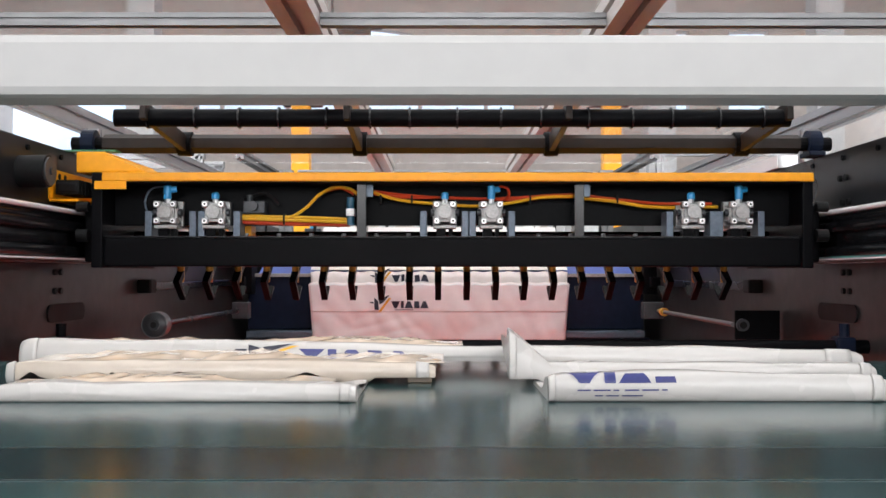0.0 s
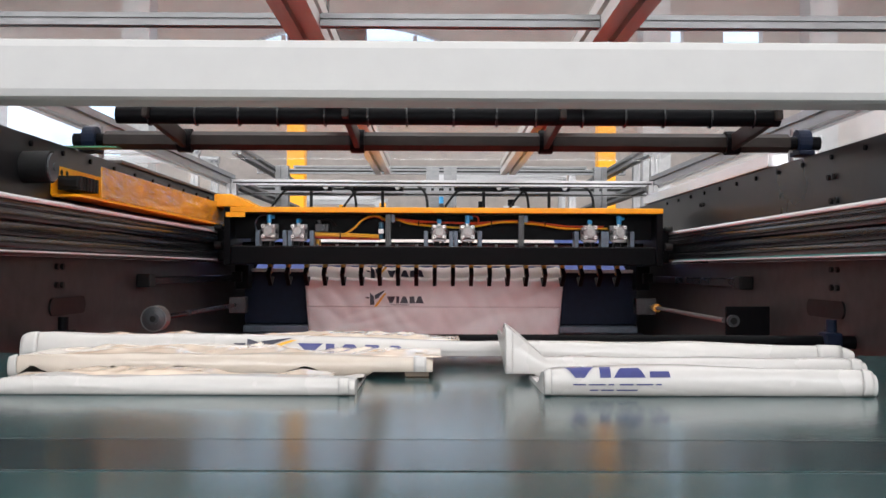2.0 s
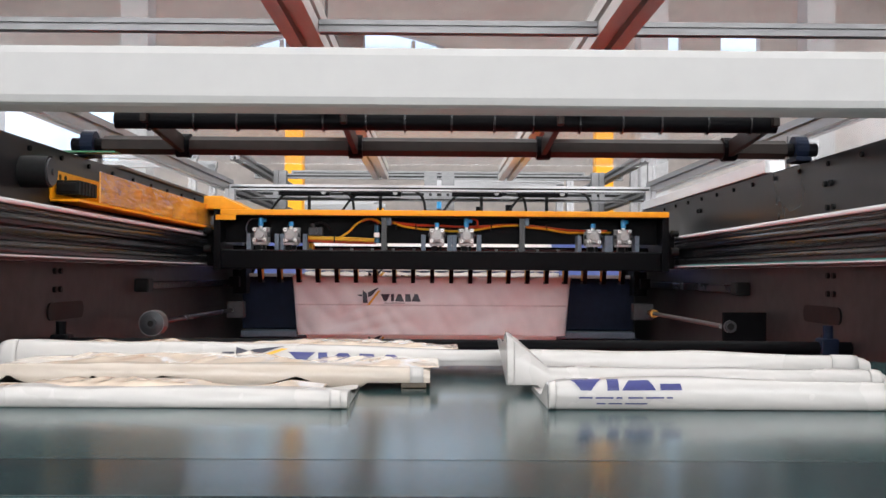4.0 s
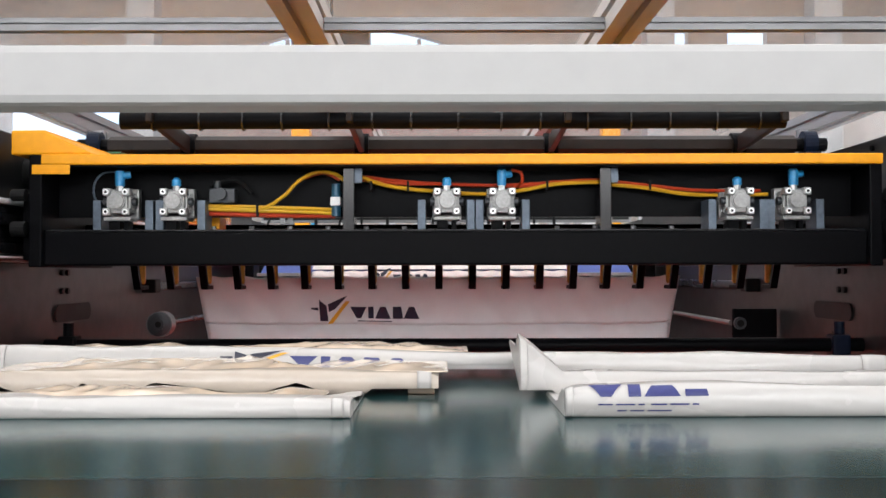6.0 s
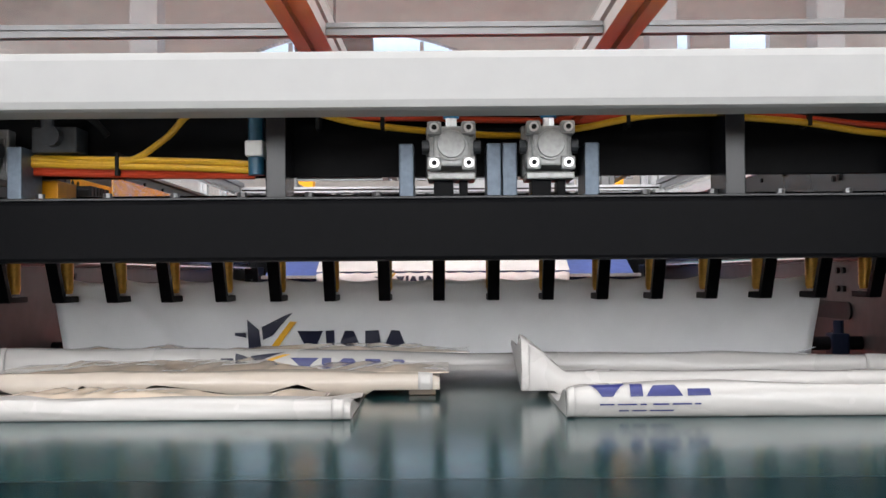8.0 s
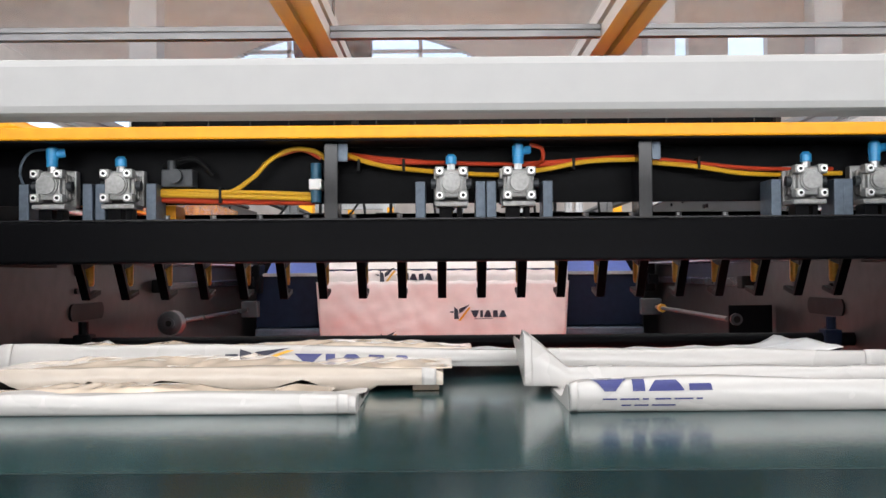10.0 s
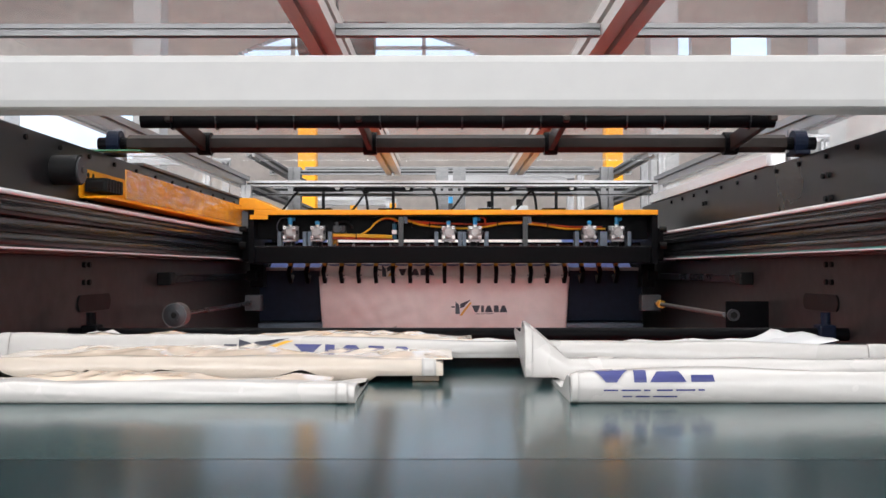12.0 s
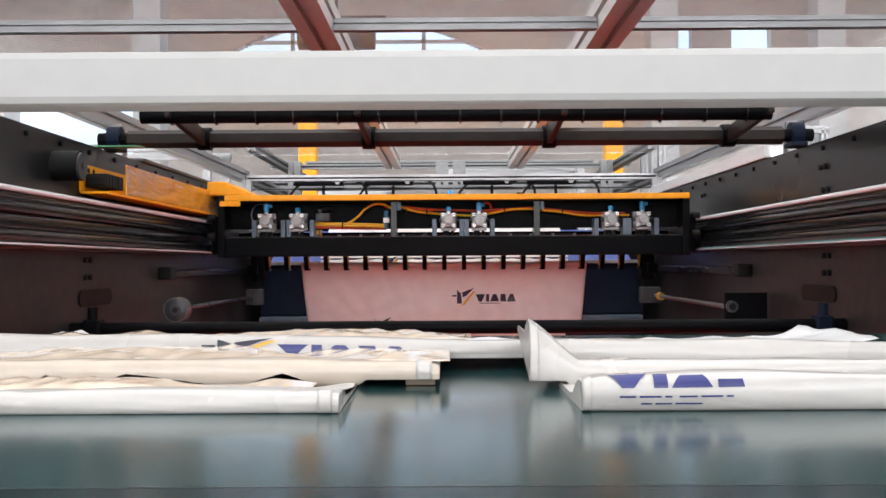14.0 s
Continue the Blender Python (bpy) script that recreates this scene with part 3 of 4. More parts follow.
def conveyor():
    e = empty("conveyor", "outfeed conveyor with a glossy dark green belt", "conveyor", at=(0, 0, 0))
    bm = B()
    n, r, y0, y1, w = 10, .03, .02, 1.07, .63
    sec = [(y0, 0), (y1, 0)] + [(y1 + r * math.sin(math.pi * k / n), -r + r * math.cos(math.pi * k / n)) for k in range(1, n)] + [(y1, -2 * r), (y0, -2 * r)]
    a = [bm.verts.new((-w, y, z)) for y, z in sec]
    b = [bm.verts.new((w, y, z)) for y, z in sec]
    k = len(sec)
    for i in range(k):
        bm.faces.new((a[i], a[(i + 1) % k], b[(i + 1) % k], b[i]))
    bm.faces.new(a)
    bm.faces.new(b[::-1])
    bmesh.ops.recalc_face_normals(bm, faces=bm.faces)
    part("belt", bm, M_BELT, e, "glossy dark green belt")
    part("bed", box(B(), -.62, .62, -.12, 1.0, -.2, -.061), M_BLACK, e)
    bm = B()
    box(bm, -.629, .629, -.079, 0, 0, .0003)
    splice = part("belt_splice", bm, M_SPLICE, e, "darker splice across the belt")
    part("splice_seam", box(B(), -.629, .629, .0002, .0013, 0, .0004), M_BLACKWALL, splice, "black glued seam")
    for x in (-.58, .58):
        for y in (-.08, .06):
            part("leg", profile(B(), (x, y, -.95), (x, y, -.2), .06), M_ALU, e)
    return splice


# ---- film and bags ----


def patch(name, corners, mapper, mat, parent, n=7):
    """A printed patch: four corners in the film's own right-and-up metres, laid on the film."""
    bm = B()
    (ax, ay), (bx, by), (cx, cy), (dx, dy) = corners
    g = []
    for j in range(n + 1):
        v = j / n
        row = []
        for i in range(n + 1):
            u = i / n
            x = (ax * (1 - u) + bx * u) * (1 - v) + (dx * (1 - u) + cx * u) * v
            y = (ay * (1 - u) + by * u) * (1 - v) + (dy * (1 - u) + cy * u) * v
            row.append(bm.verts.new(mapper(x, y)))
        g.append(row)
    for j in range(n):
        for i in range(n):
            bm.faces.new((g[j][i], g[j][i + 1], g[j + 1][i + 1], g[j + 1][i]))
    return part(name, bm, mat, parent)


def logo(parent, mapper, x, z, w, ink, with_emblem=True, tall=1.0, emblem_ink=None):
    """Plain shapes in the print's colours: an emblem, a slanting stripe, five blocks and a thin line. (x, z): lower left; w: width."""
    h = w * .25 * tall
    steps = (1, 1, 1, 1, 1)
    if with_emblem:
        # a tall block, a slanting wing with a short tail, and a stripe
        patch("emblem", ((x + .07 * w, z - .03 * w), (x + .15 * w, z - .03 * w), (x + .14 * w, z + h * .58), (x + .07 * w, z + h * .86)), mapper, emblem_ink or ink, parent)
        patch("emblem_wing", ((x + .16 * w, z + h * .30), (x + .22 * w, z + h * .42), (x + .35 * w, z + h * 1.05), (x + .155 * w, z + h * .66)), mapper, emblem_ink or ink, parent)
        patch("emblem_bar", ((x - .01 * w, z + h * .40), (x + .06 * w, z + h * .36), (x + .06 * w, z + h * .50), (x - .01 * w, z + h * .48)), mapper, emblem_ink or ink, parent, 2)
        patch("stripe", ((x + .14 * w, z - .06 * w), (x + .19 * w, z - .06 * w), (x + .37 * w, z + h * .80), (x + .33 * w, z + h * .80)), mapper, M_INK_Y, parent)
        x, w = x + .37 * w, w * .65
        h *= .55
    else:
        steps = (1, .86, .66, .36)
    shapes = (((.085, .155), (0, .24)), ((.265, .345), (.265, .345)), ((.365, .60), (.445, .525)), ((.63, .78), (.63, .755)), ((.79, 1.02), (.87, .945)))
    for ((a, b), (c, d)), k in zip(shapes, steps):
        c, d = a + (c - a) * k, b + (d - b) * k
        patch("print_block", ((x + a * w, z), (x + b * w, z), (x + d * w, z + h * k), (x + c * w, z + h * k)), mapper, ink, parent)
    if with_emblem:
        patch("print_line", ((x + .1 * w, z - .05 * w), (x + .62 * w, z - .05 * w), (x + .62 * w, z - .035 * w), (x + .1 * w, z - .035 * w)), mapper, ink, parent, 2)


def film_sheet(name, label, x0, x1, length, mat, seed, wrinkle=.004, at=(0, 0, 0), hinge=None):
    """A bag of film hung from its upper edge (local z = 0), scalloped between the grips, facing -y."""
    e = empty(name, label, "plastic bag", at=at)
    off = Vector((seed * 3.7, seed * 1.3, seed))

    def surf(x, z):
        d = -z / length
        n = noise.noise(Vector((x * 5, z * 7, 0)) + off) * wrinkle * 1.6 + abs(noise.noise(Vector((x * 14 + z * 9, z * 6, 2)) + off)) * wrinkle * 1.6 + abs(noise.noise(Vector((x * 6 - z * 14, z * 10, 6)) + off)) * wrinkle * 1.8
        edge = min(x - x0, x1 - x)
        curl = .010 * math.exp(-edge / .03) * (1 if x < 0 else 1.4)
        sag = .004 * (abs(math.sin(math.pi * (x + .485) / .0513))) * (1 - d) ** 4
        inset = .012 * d * (1 if x < (x0 + x1) / 2 else -1) * max(0, 1 - edge / .3)
        return Vector((x + inset, -n * (.4 + d) + curl * (.3 + d), z - sag))

    def piece(name, top, low, at, behind=0.0):
        bm = B()
        nx, nz = 90, 16
        g = [[bm.verts.new(surf(x0 + (x1 - x0) * i / nx, -top - (low - top) * j / nz) - Vector(at) + Vector((0, behind, 0))) for i in range(nx + 1)] for j in range(nz + 1)]
        for j in range(nz):
            for i in range(nx):
                bm.faces.new((g[j][i], g[j + 1][i], g[j + 1][i + 1], g[j][i + 1]))
        ob = part(name, bm, mat, e, smooth=True)
        ob.location = at
        mod = ob.modifiers.new("thickness", "SOLIDIFY")
        mod.thickness, mod.offset = .0003, 1
        return ob

    if hinge:
        piece("film", 0, hinge, (0, 0, 0))
        flap = piece("film_flap", hinge - .005, length, (0, 0, -hinge), .0006)
        return e, (lambda x, z: surf(x, z) + Vector((0, -.0036, 0))), flap
    piece("film", 0, length, (0, 0, 0))
    return e, (lambda x, z: surf(x, z) + Vector((0, -.0036, 0)))


def bag(label, x0, x1, yf, depth, h, seed, lift=None, group="bags on the belt", crease=.35, base=0.0, skew=0.0, under=None, mat=None, bridge=None):
    """A folded bag lying on the belt: a flattened, creased bundle of film with a rounded front."""
    cx = (x0 + x1) / 2
    e = empty("folded_bag", label, "plastic bag", group, at=(cx, yf, base))
    off = Vector((seed * 5.1, seed * 2.3, seed * .7))

    def surf(x, a):
        """a: 0 under the front edge, .25 the front's middle, .5 the top's front, 1 the back's foot."""
        u = (x - (x0 - cx)) / (x1 - x0)
        # rounded section
        if a <= .5:
            ang = -math.pi / 2 + a * 2 * math.pi
            y = h * .28 * (1 - math.cos(ang))
            z = h * .5 * (1 + math.sin(ang))
        else:
            b = (a - .5) * 2
            y = h * .28 + (depth - h * .3) * b
            z = h * (1 - .72 * min(1, max(0, (b - .12) / .25)) ** 1.2)
            z *= 1 if b < .9 else 1 - (b - .9) * 9.5
        n1 = noise.noise(Vector((x * 9, a * 2.0, 0)) + off)
        n2 = noise.noise(Vector((x * 26 + a * 8, a * 6 - x * 12, 4)) + off)
        n3 = abs(noise.noise(Vector((x * 15 - a * 9, a * 4 + x * 8, 9)) + off))
        top = max(0, min(1, (a - .35) * 4))
        front = min(1, a * 3)
        back = max(0, min(1, (a - .52) * 5))
        r1 = 1 - 2 * abs(noise.noise(Vector((x * 16 + a * 3, a * 1.4 - x * 4, 13)) + off))
        r2 = 1 - 2 * abs(noise.noise(Vector((x * 31 - a * 7, a * 8 + x * 17, 21)) + off))
        z = z * (1 + .08 * n1) + top * h * crease * (.5 * n1 + .10 * n2 + .4 * (n3 - .2)) + back * h * crease * (.8 * (r1 - .55) + .12 * (r2 - .5))
        y += front * (.0035 * n1 + .0005 * n2) + skew * (u - .5)
        end = min(u, 1 - u) * (x1 - x0)
        z *= 1 - .18 * math.exp(-end / .006)
        if lift:
            z += lift(u, a) * front
        if under:
            z = max(z, under(u) * (1 - a))
        if bridge:
            z = max(z, bridge(u) + (.0035 if .2 < a < .9 else 0))
        return Vector((x, y, max(z, .0002)))

    bm = B()
    nx, na = 150, 40
    g = [[bm.verts.new(surf((x0 - cx) + (x1 - x0) * i / nx, j / na)) for i in range(nx + 1)] for j in range(na + 1)]
    for j in range(na):
        for i in range(nx):
            bm.faces.new((g[j][i], g[j][i + 1], g[j + 1][i + 1], g[j + 1][i]))
    for i in range(nx):
        bm.faces.new((g[na][i], g[na][i + 1], g[0][i + 1], g[0][i]))
    bm.faces.new([g[j][0] for j in range(na + 1)])
    bm.faces.new([g[j][nx] for j in range(na, -1, -1)])
    bmesh.ops.triangulate(bm, faces=[f for f in bm.faces if len(f.verts) > 4])
    bmesh.ops.recalc_face_normals(bm, faces=bm.faces)
    part("body", bm, mat or M_FILM, e, smooth=True)

    def mapper(x, v):
        """x: world right; v: 0 to 1 up the front."""
        p = surf(x - cx, v * .5)
        return p + Vector((0, -.0011, .0004))
    # folded-over end layers
    for k, (u0, u1) in enumerate(((.0, .02), (.955, .985))):
        bm = B()
        xs = [x0 - cx + (x1 - x0) * (u0 + (u1 - u0) * i / 4) for i in range(5)]
        gg = [[bm.verts.new(surf(x, .04 + .46 * j / 10) + Vector((.0, -.0016, .0008))) for x in xs] for j in range(11)]
        for j in range(10):
            for i in range(4):
                bm.faces.new((gg[j][i], gg[j][i + 1], gg[j + 1][i + 1], gg[j + 1][i]))
        f = part("end_fold", bm, M_FILM, e, smooth=True)
        mod = f.modifiers.new("thickness", "SOLIDIFY")
        mod.thickness, mod.offset = .0012, 0
    return e, mapper


def loose_film(parent, x0, x1, y0, y1, z, seed):
    """A crumpled loose layer of film on a folded bag, raised in sharp ridges."""
    off = Vector((seed * 2.9, seed * 1.7, seed))
    bm = B()
    nx, ny = 84, 16
    g = []
    for j in range(ny + 1):
        v = j / ny
        row = []
        for i in range(nx + 1):
            u = i / nx
            x, y = x0 + (x1 - x0) * u, y0 + (y1 - y0) * v
            r = 1 - 2 * abs(noise.noise(Vector((x * 13 + y * 10, y * 5 - x * 4, 3)) + off))
            q = 1 - 2 * abs(noise.noise(Vector((x * 34 - y * 16, y * 8 + x * 9, 8)) + off))
            fade = min(1, u * 8, (1 - u) * 8) * min(1, v * 3)
            ragged = .010 * noise.noise(Vector((x * 22, 5, v)) + off)
            row.append(bm.verts.new((x, y + ragged * (.3 + v), z + fade * (.0060 * (r - .35) + .0022 * (q - .4)) + .0008)))
        g.append(row)
    for j in range(ny):
        for i in range(nx):
            q = (g[j][i], g[j][i + 1], g[j + 1][i + 1], g[j + 1][i])
            for tri in (((0, 1, 2), (0, 2, 3)) if (i + j) % 2 else ((0, 1, 3), (1, 2, 3))):
                bm.faces.new([q[k] for k in tri])
    ob = part("loose_film", bm, M_FILM_L, parent, "loose glossy cream film layer", True)
    mod = ob.modifiers.new("thickness", "SOLIDIFY")
    mod.thickness, mod.offset = .0004, 0


def hollows(u):
    """Height of the hollows under the sagging roll of one bag."""
    u += .012 * noise.noise(Vector((u * 30, 2, 5)))
    high = 0
    for left, peak, right in ((.02, .05, .125), (.22, .245, .30), (.355, .40, .60), (.61, .70, .77)):
        high = max(high, .0135 * min(1, (u - left) / (peak - left), (right - u) / (right - peak)))
    return high


def window(u, u0, u1, soft=.02):
    """1 between u0 and u1, falling to 0 over a short stretch on either side."""
    return max(0, min(1, (u - u0) / soft + 1, (u1 - u) / soft + 1))


def bags():
    a, _ = bag("white folded plastic bag lying on the green belt", -.335, -.077, .735, .115, .0122, 1, crease=.42,
               lift=lambda u, t: .007 * math.exp(-((u - .16) / .10) ** 2) * max(0, (t - .3)) * 1.4)
    b, _ = bag("creased cream-white plastic bag with a glossy top", -.372, -.022, .85, .12, .0185, 2, crease=.30, under=hollows, mat=M_FILM_C, bridge=lambda u: .0055 * window(u, .86, 1.1))
    c, mc = bag("long white printed plastic bag rolled at the back", -.405, .372, .955, .11, .0235, 3, crease=.10, bridge=lambda u: .0095 * window(u, .44, .60),
                lift=lambda u, t: (.008 * (1 - u) - .006 * u) * max(0, min(1, t * 2) - .2))
    logo(c, lambda x, v: mc(x, v), -.206, .50, .155, M_INK, tall=9, emblem_ink=M_INK_K)
    d, md = bag("white printed plastic bag folded flat", .058, .296, .735, .12, .0215, 4, crease=.16,
                lift=lambda u, t: -.006 * u * max(0, t - .1))
    logo(d, lambda x, v: md(x, v), .071, .60, .098, M_INK, False, tall=17)
    for x, w in ((.078, .009), (.089, .012), (.103, .004), (.111, .010), (.123, .012), (.137, .004)):
        patch("print_line", ((x, .43), (x + w, .43), (x + w, .462), (x, .462)), md, M_INK, d, 2)
    for x, w in ((.090, .006), (.098, .009), (.109, .015)):
        patch("print_line", ((x, .29), (x + w, .29), (x + w, .325), (x, .325)), md, M_INK, d, 2)
    f, _ = bag("white plastic bag with a peaked folded corner", .037, .330, .832, .115, .019, 6, crease=.16,
               bridge=lambda u: .006 * window(u, -.1, .08),
               lift=lambda u, t: .031 * max(0, 1 - u / .11) * min(1, max(0, t - .1) * 2.2))
    loose_film(a, -.125, .110, .010, .056, .0098, 11)
    loose_film(b, -.17, .182, .010, .100, .0160, 12)
    loose_film(c, -.36, .02, .03, .09, .0215, 15)
    part("tape", box(B(), .152, .172, .010, .016, .0003, .0046, .0005), M_TAPE, b, "strip of brown tape")
    return [a, b, c, d, f]

# ---- the gripper carriage ----


def pneumatic_cylinder(parent, x, tall):
    """A compact air cylinder: a ribbed body, four corner bosses with socket screws, a round cap and a blue hose fitting."""
    z = .186
    bm = box(B(), x - .0135, x + .0135, .003, .046, z - .0150, z + .0150, .0015)
    box(bm, x - .0165, x + .0165, .010, .044, z - .0090, z + .0090, .002)
    for k in range(3):
        box(bm, x - .0172, x + .0172, .014 + .010 * k, .018 + .010 * k, z - .0135, z + .0135, .001)
    c = part("cylinder", bm, M_CAST, parent, "grey cast aluminium air cylinder")
    for sx in (-1, 1):
        for sz in (-1, 1):
            px, pz = x + sx * .0128, z + sz * .0132
            bm = box(B(), px - .0052, px + .0052, -.002, .012, pz - .0050, pz + .0050, .0018)
            part("corner_boss", bm, M_CAST, c)
            bm = cyl(B(), (px, -.0042, pz), (px, -.002, pz), .0036, 14)
            part("screw", bm, M_STEEL, c)
            part("screw_socket", cyl(B(), (px, -.0047, pz), (px, -.0042, pz), .0020, 8), M_RUBBER, c)
    bm = cyl(B(), (x, -.0005, z + .001), (x, .004, z + .001), .0118, 28)
    cyl(bm, (x, -.0026, z + .001), (x, -.0005, z + .001), .0100, 28, .0106)
    part("end_cap", bm, M_CAST, c, smooth=True)
    part("rear_flange", box(B(), x - .0195, x + .0195, .036, .050, z - .021, z + .020, .002), M_CAST, c)
    part("base_flange", box(B(), x - .0180, x + .0180, .004, .040, .1612, .1665, .0012), M_CAST, c)
    bm = box(B(), x - .0135, x + .0015, .012, .036, .1478, .1610, .001)
    box(bm, x + .006, x + .0125, .014, .034, .1478, .1610, .001)
    part("foot", bm, M_BLACK, c)
    for sx in (-1, 1):
        part("trunnion", cyl(B(), (x + sx * .0165, .018, z + .001), (x + sx * .0222, .018, z + .001), .0055, 14), M_DULL, c)
    part("stem_nut", cyl(B(), (x, .016, .2012), (x, .016, .2085), .0048, 6), M_STEEL, c)
    bm = cyl(B(), (x, .016, .2085), (x, .016, .2165), .0062, 14)
    cyl(bm, (x, .016, .2165), (x, .016, .2195), .0062, 14, .0036)
    if tall:
        cyl(bm, (x, .016, .2170), (x, .016, .2285), .0066, 14)
        cyl(bm, (x, .016, .2285), (x, .016, .2310), .0066, 14, .0042)
        cyl(bm, (x, .016, .2225), (x + .013, .020, .2245), .0048, 12)
    part("hose_fitting", bm, M_BLUE, c, "bright blue push-in fitting", True)


def clamp_bracket(parent, x, h=.042):
    part("clamp_bracket", box(B(), x - .0055, x + .0055, .010, .050, .147, .147 + h, .0012), M_GREYBLUE, parent)


def carriage():
    e = empty("gripper_carriage", "black gripper carriage with yellow top and air cylinders", "gripper carriage", at=(0, 1.6, 0))
    part("beam", box(B(), -.549, .549, .0, .045, .101, .1465, .003), M_BLACK, e)
    part("beam_cap", box(B(), -.549, .549, .002, .06, .1468, .149, .0006), M_ANOD, e)
    for s in (-1, 1):
        p = part("end_plate", box(B(), *sorted((s * .549, s * .566)), -.008, .28, .099, .2485, .002), M_BLACK, e)
        part("rail_slider", box(B(), *sorted((s * .567, s * .590)), .03, .25, .108, .20, .004), M_BLACK, p)
        bm = B()
        for k in range(4):
            cyl(bm, (s * .567, .05 + .05 * k, .205), (s * .574, .05 + .05 * k, .205), .006, 10)
        part("slider_bolts", bm, M_ANOD, p)
        part("edge_roller", cyl(B(), (s * .572, -.002, .150), (s * .590, -.002, .150), .010, 14), M_RUBBER, p)
        part("edge_roller", cyl(B(), (s * .572, -.002, .195), (s * .590, -.002, .195), .008, 14), M_RUBBER, p)
    part("top_cover", box(B(), -.549, .566, -.012, .28, .2345, .2485, .002), M_YELLOW, e, "yellow enamelled steel cover")
    # black sheet added to keep the yellow cover's underside dark
    part("underside_shade", box(B(), -.548, .548, -.0105, .279, .2322, .2342, .0005), M_BLACK, e)
    bm = box(B(), -.592, -.515, -.004, .26, .2487, .282, .003)
    for v in bm.verts:
        if v.co.x > -.52:
            v.co.x -= .03 if v.co.z > .27 else -.03
    part("cable_bracket", bm, M_YELLOW, e, "yellow cable chain bracket")
    part("lower_gusset", box(B(), -.56, -.51, -.0135, -.0125, .222, .2344, .0003), M_YELLOW, e)
    part("back_panel", box(B(), -.549, .549, .052, .056, .168, .2320, .0008), M_BLACK, e, "black backing panel")
    for x in (-.144, .201):
        part("upright", box(B(), x - .0075, x + .0075, .006, .05, .1465, .2320, .001), M_ANOD, e)
        part("upright_tab", box(B(), x + .0075, x + .018, .012, .016, .212, .2318, .0005), M_GREYBLUE, e)
    for x, tall in ((-.453, True), (-.377, False), (-.012, False), (.062, True), (.380, False), (.456, True)):
        pneumatic_cylinder(e, x, tall)
    for x in (-.482, -.412, -.398, -.342, -.046, .020, .032, .094, .345, .414, .424, .490):
        clamp_bracket(e, x)
    # hoses
    def hose(colour, *pts, r=.0027):
        mat, lab = (M_HOSE_Y, "yellow air hose") if colour == "y" else (M_HOSE_R, "orange-red air hose")
        part("hose", tube(B(), pts, r), mat, e, lab, True)
    for k in range(2):
        hose("y", (-.34, .030 + .004 * k, .178 + .005 * k), (-.28, .03, .176 + .005 * k), (-.21, .03, .174 + .005 * k), (-.165, .034, .172 + .005 * k))
    hose("y", (-.34, .03, .182), (-.27, .03, .178), (-.235, .028, .195), (-.215, .028, .215), (-.19, .028, .228), (-.165, .03, .226), (-.15, .034, .215))
    hose("y", (-.13, .034, .222), (-.09, .03, .209), (-.03, .042, .203), (.04, .042, .199), (.09, .03, .203), (.14, .03, .212), (.195, .03, .214))
    hose("y", (.21, .034, .211), (.26, .03, .206), (.31, .03, .198), (.36, .042, .197), (.43, .042, .198))
    for k in range(2):
        hose("r", (-.34, .034, .172 + .004 * k), (-.27, .034, .1695 + .004 * k), (-.165, .036, .168 + .004 * k))
        hose("r", (-.13, .036, .219 + .004 * k), (-.085, .033, .213 + .004 * k), (-.02, .043, .213), (.05, .043, .211), (.10, .033, .209 + .003 * k), (.16, .033, .216), (.195, .033, .217), r=.0024)
    hose("r", (.21, .036, .216), (.27, .033, .209), (.33, .033, .203), (.42, .043, .203), r=.0024)
    hose("r", (-.21, .032, .220), (-.18, .032, .228), (-.158, .034, .218))
    hose("r", (.075, .02, .230), (.088, .02, .226), (.090, .026, .214), (.08, .04, .208), r=.0024)
    part("sensor_wire", tube(B(), [(-.44, .02, .228), (-.478, .02, .226), (-.49, .02, .20), (-.476, .03, .165)], .0016), M_GREYBLUE, e, smooth=True)
    part("dark_hose", tube(B(), [(-.335, .036, .21), (-.30, .03, .218), (-.28, .036, .20)], .003), M_RUBBER, e, smooth=True)
    for x in (-.27, -.115, -.065, .125, .265):
        part("cable_tie", box(B(), x - .0015, x + .0015, .026, .046, .168 if x < -.2 else .203, .186 if x < -.2 else .216, .0005), M_RUBBER, e)
    v = part("valve_block", box(B(), -.170, -.156, .02, .044, .182, .194, .0015), M_PAINTW, e, "white valve block with blue fittings")
    bm = cyl(B(), (-.163, .03, .194), (-.163, .03, .212), .0062, 12)
    cyl(bm, (-.163, .03, .168), (-.163, .03, .182), .0062, 12)
    part("fittings", bm, M_TEAL, v, smooth=True)
    bm = box(B(), -.335, -.300, .024, .05, .186, .206, .002)
    cyl(bm, (-.318, .015, .198), (-.318, .024, .198), .008, 12)
    cyl(bm, (-.325, .03, .206), (-.325, .03, .216), .005, 10)
    part("regulator", bm, M_DULL, e)
    part("yellow_stop", box(B(), -.345, -.328, .06, .10, .152, .168, .001), M_YELLOW, e)
    part("guide_shaft", cyl(B(), (-.549, .16, .157), (.549, .16, .157), .006, 14), M_ANOD, e, smooth=True)
    for k in range(14):
        x = -.33 + .052 * k
        if min(abs(x + .012), abs(x - .062), abs(x + .377), abs(x - .38)) > .03:
            part("beam_screw", cyl(B(), (x, .03, .1492), (x, .03, .1545), .0036, 8), M_ALUFAR, e)
    # jaw with fingers
    jaw = part("jaw", cyl(B(), (-.535, 0, 0), (.535, 0, 0), .008, 12), M_ANOD, e)
    jaw.location = (0, .262, .120)
    bm = box(B(), -.0055, .0055, -.079, -.069, -.054, .0, .0012)
    for v in bm.verts:
        v.co.y += .026 * (-v.co.z / .054) - .010
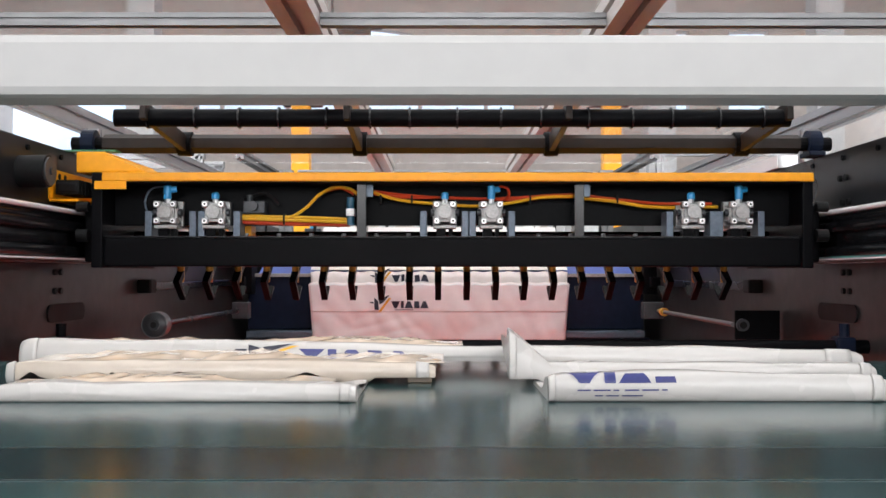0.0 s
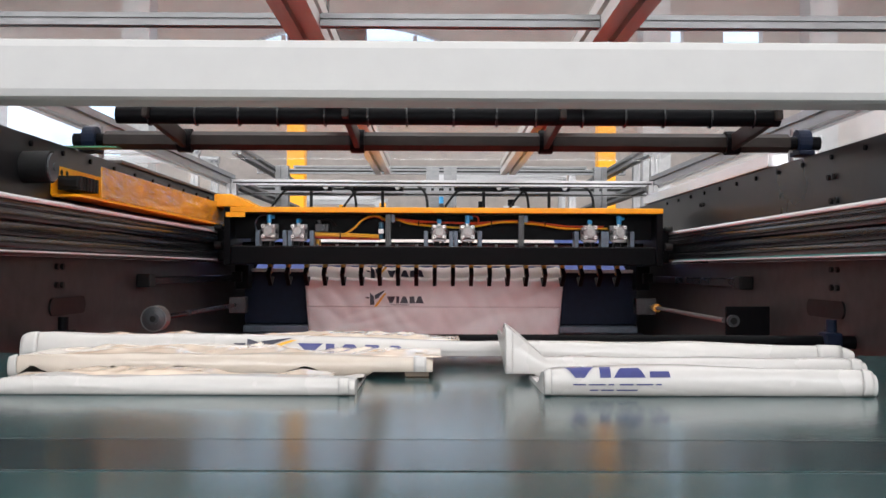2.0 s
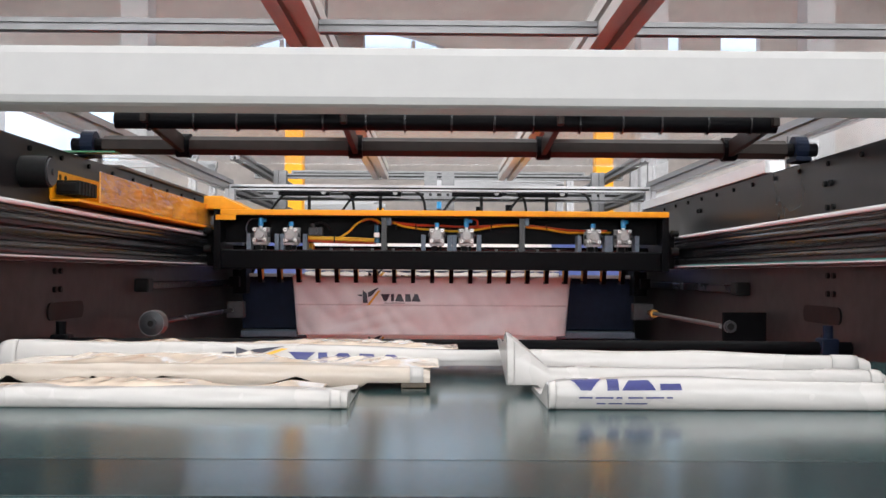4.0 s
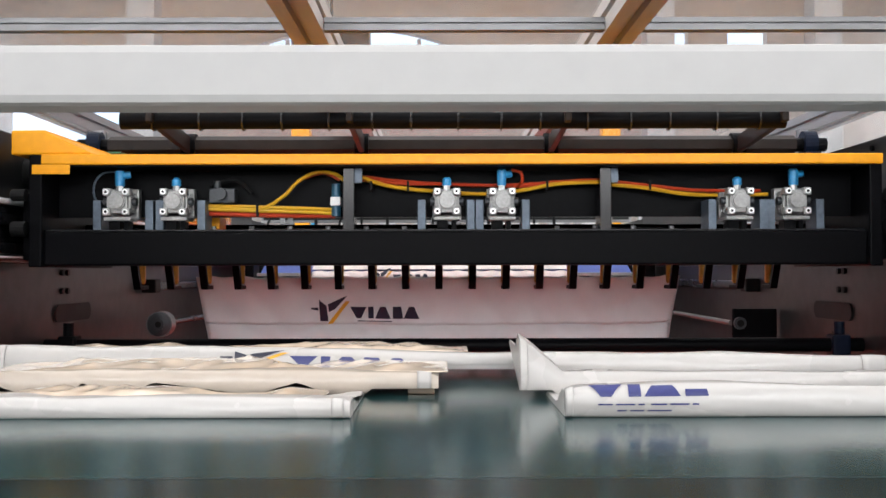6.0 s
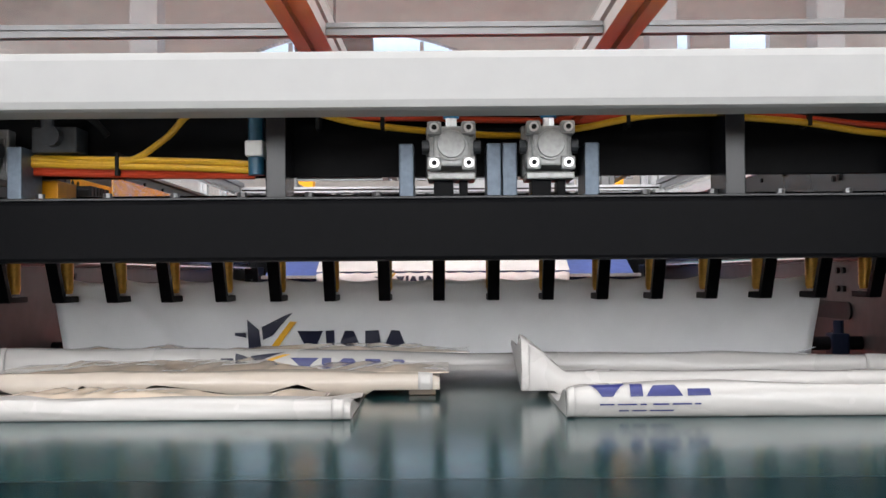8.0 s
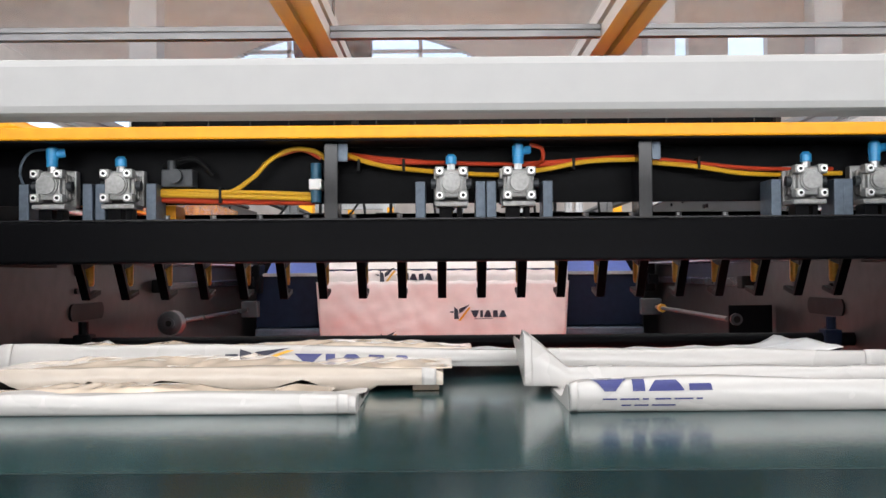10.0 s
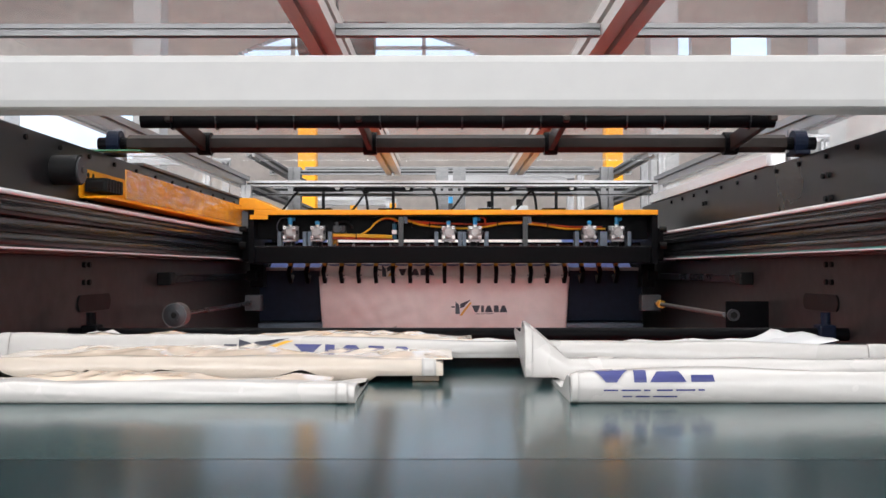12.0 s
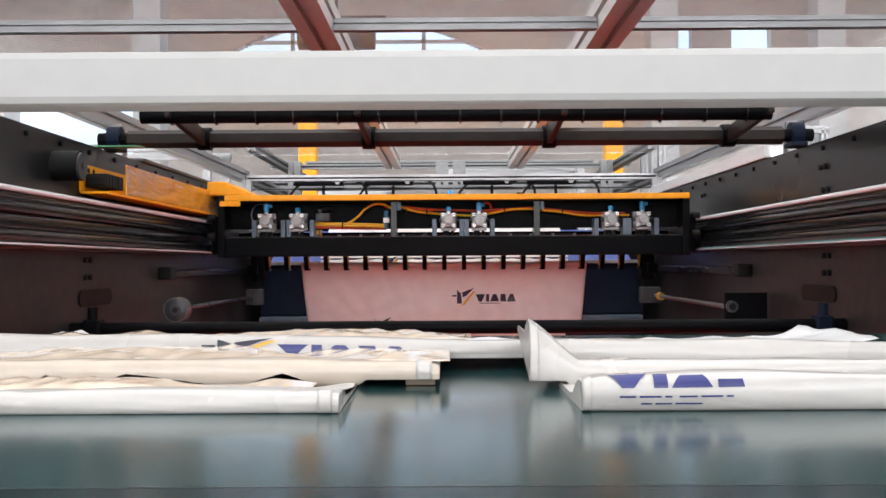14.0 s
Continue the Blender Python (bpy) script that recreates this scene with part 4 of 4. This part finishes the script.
    box(bm, -.006, .006, -.078, .0, -.012, .0, .001)
    box(bm, -.0055, .0055, -.0625, -.020, -.0545, -.0485, .001)
    finger = part("finger", bm, M_BLACK, jaw)
    for k in range(20):
        x = -.485 + .0513 * k
        f = finger if k == 0 else new("finger", finger.data)
        f.parent = jaw
        f.location = (x, 0, 0)
    pin = None
    for k in range(20):
        x = -.485 + .0513 * k
        if pin is None:
            bm = cyl(B(), (0, 0, .0), (0, 0, .045), .0062, 14)
            cyl(bm, (0, 0, -.004), (0, 0, .0), .0050, 14, .0062)
            pin = part("clamp_pin", bm, M_BRASS, e, "brass clamp pin", True)
        p = pin if k == 0 else new("clamp_pin", pin.data)
        if k:
            tagged(p, "brass clamp pin")
        p.parent = e
        p.location = (x, .222, .078)
    part("pin_bar", box(B(), -.545, .545, .205, .24, .118, .135, .002), M_BLACK, e)
    return e, jaw


hall()
far_machines()
for _s in (-1, 1):
    side_wall(_s)
    linear_rail(_s)
    spindle(_s)
machine_frame()
roller_shaft()
hood()
rear_section()
film_feed()
belt_splice = conveyor()
pile = bags()
gripper, gripper_jaw = carriage()
FX0, FX1 = -.403, .354
sheet_one, map_one, flap_one = film_sheet("film_bag", "greyish-white printed plastic bag hung from the grips", FX0, FX1, .165, M_FILM_G, 1, .0045, (0, 2.925, .062), .084)
logo(sheet_one, map_one, -.225, -.072, .165, M_INK_K, tall=.9)
sheet_two, map_two = film_sheet("film_bag", "white printed plastic bag at the film feed, pink bounce light in its colour", FX0, FX1, .20, M_FILM_P, 2, .005, (0, 2.947, .066))
logo(sheet_two, map_two, -.002, -.111, .165, M_INK_K, tall=.9)
logo(sheet_two, map_two, -.225, -.19, .165, M_INK_K, tall=.9)
sheet_three, map_three = film_sheet("film_web", "white film web running into the feed, pink bounce light in its colour", FX0, FX1, .30, M_FILM_P, 3, .004, (0, 2.972, .098))
logo(sheet_three, map_three, -.225, -.03, .165, M_INK_K, tall=.9)
_bm = B()
box(_bm, FX0, FX1, 0, .36, -.0005, .0005, 0, Matrix.Translation((0, 2.976, .1005)) @ Matrix.Rotation(radians(23), 4, "X"))
tagged(part("film_strip", _bm, M_FILM_P), "white film web sloping down over the feed plate", "film web")


def motions():
    belt = [(0, -0.0061), (0.5, -0.0106), (1, -0.0098), (1.5, 0.0061), (2, 0.0124), (2.5, 0.0114), (3, 0.0162), (3.4, 0.0158), (4.6, 0.0969),
            (5.5, 0.0927), (6, 0.0919), (6.5, 0.0961), (7, 0.1009), (7.5, 0.1061), (8, 0.1123), (10.5, 0.1404), (11, 0.1466), (11.5, 0.165),
            (12, 0.1709), (12.5, 0.1715), (13, 0.1772), (13.5, 0.1869), (14, 0.2497)]

    def belt_at(t):
        return float(np.interp(t, [r[0] for r in belt], [r[1] for r in belt]))
    for ob in pile:
        x, y, z = ob.location
        walk(ob, [(t, pose(x, y - b, z)) for t, b in belt])
    walk(belt_splice, [(t, pose(0, .552 - b, .0002)) for t, b in belt])
    drive = [(0, 1.6082), (0.5, 1.9839), (1, 2.3985), (1.5, 2.4406), (2, 2.5831), (2.5, 2.6665), (3, 2.6851), (3.5, 2.6888), (3.8, 2.609),
             (4.3, 2.2493), (4.8, 1.8396), (5.3, 1.5749), (5.5, 1.4951), (6, 1.3435), (6.5, 1.1898), (7, 1.045), (7.5, 0.8701), (8, 0.7399),
             (8.3, 0.755), (9.3, 0.755), (9.8, 0.8957), (10.3, 1.3295), (10.5, 1.4985), (11, 1.9371), (11.5, 2.3715), (12, 2.6952), (12.5, 2.7283),
             (13, 2.7343), (13.5, 2.7069), (14, 2.3246)]

    def drive_at(t):
        return float(np.interp(t, [r[0] for r in drive], [r[1] for r in drive]))
    walk(gripper, [(t, pose(0, y, 0)) for t, y in drive])
    o, c = 30, 0
    walk(gripper_jaw, [(t, pose(0, .262, .120, a)) for t, a in ((0, o), (3.0, o), (3.4, c), (8.3, c), (8.6, 14), (10.2, 8), (10.5, 4), (10.8, o), (12.7, o), (13.1, c), (14, c))])
    # the first bag is drawn forward, swings back over the belt's end and is laid down behind the others
    rows = [(0, pose(0, 2.925, .062)), (3.3, pose(0, 2.925, .062)), (3.55, pose(0, 2.925, .088))]
    for t, a in ((3.8, 0), (4.3, 6), (4.8, 10), (5.3, 16), (5.5, 9), (5.75, 6), (5.95, 14), (6.15, 36), (6.35, 42), (6.5, 40), (6.65, 20), (6.8, 8), (7, 6), (7.2, 12), (7.4, 30), (7.55, 36), (7.75, 26), (8, 12), (8.3, 12)):
        rows.append((t, pose(0, drive_at(t) + .235, .088, a)))
    for t, z, a in ((8.6, .055, 70), (9.0, .013, 88), (10.3, .013, 88), (10.5, .013, 88), (13.5, .013, 88), (14, .013, 88)):
        rows.append((t, pose(0, .945 - belt_at(t) + .115 - .115 * min(1, (t - 8.3) / .7) * .2, z, a)))
    walk(sheet_one, rows)
    walk(flap_one, [(t, pose(0, 0, -.084, a)) for t, a in ((0, 0), (7.3, 0), (7.5, 8), (7.75, 34), (8, 74), (8.3, 75), (8.6, 20), (9.0, 0), (14, 0))])
    rows = [(0, pose(0, 2.947, .066)), (13.1, pose(0, 2.947, .066))]
    for t, a in ((13.4, 3), (13.55, 11), (13.75, 18), (14, 14)):
        rows.append((t, pose(0, drive_at(t) + .237, .090, a)))
    walk(sheet_two, rows)


motions()
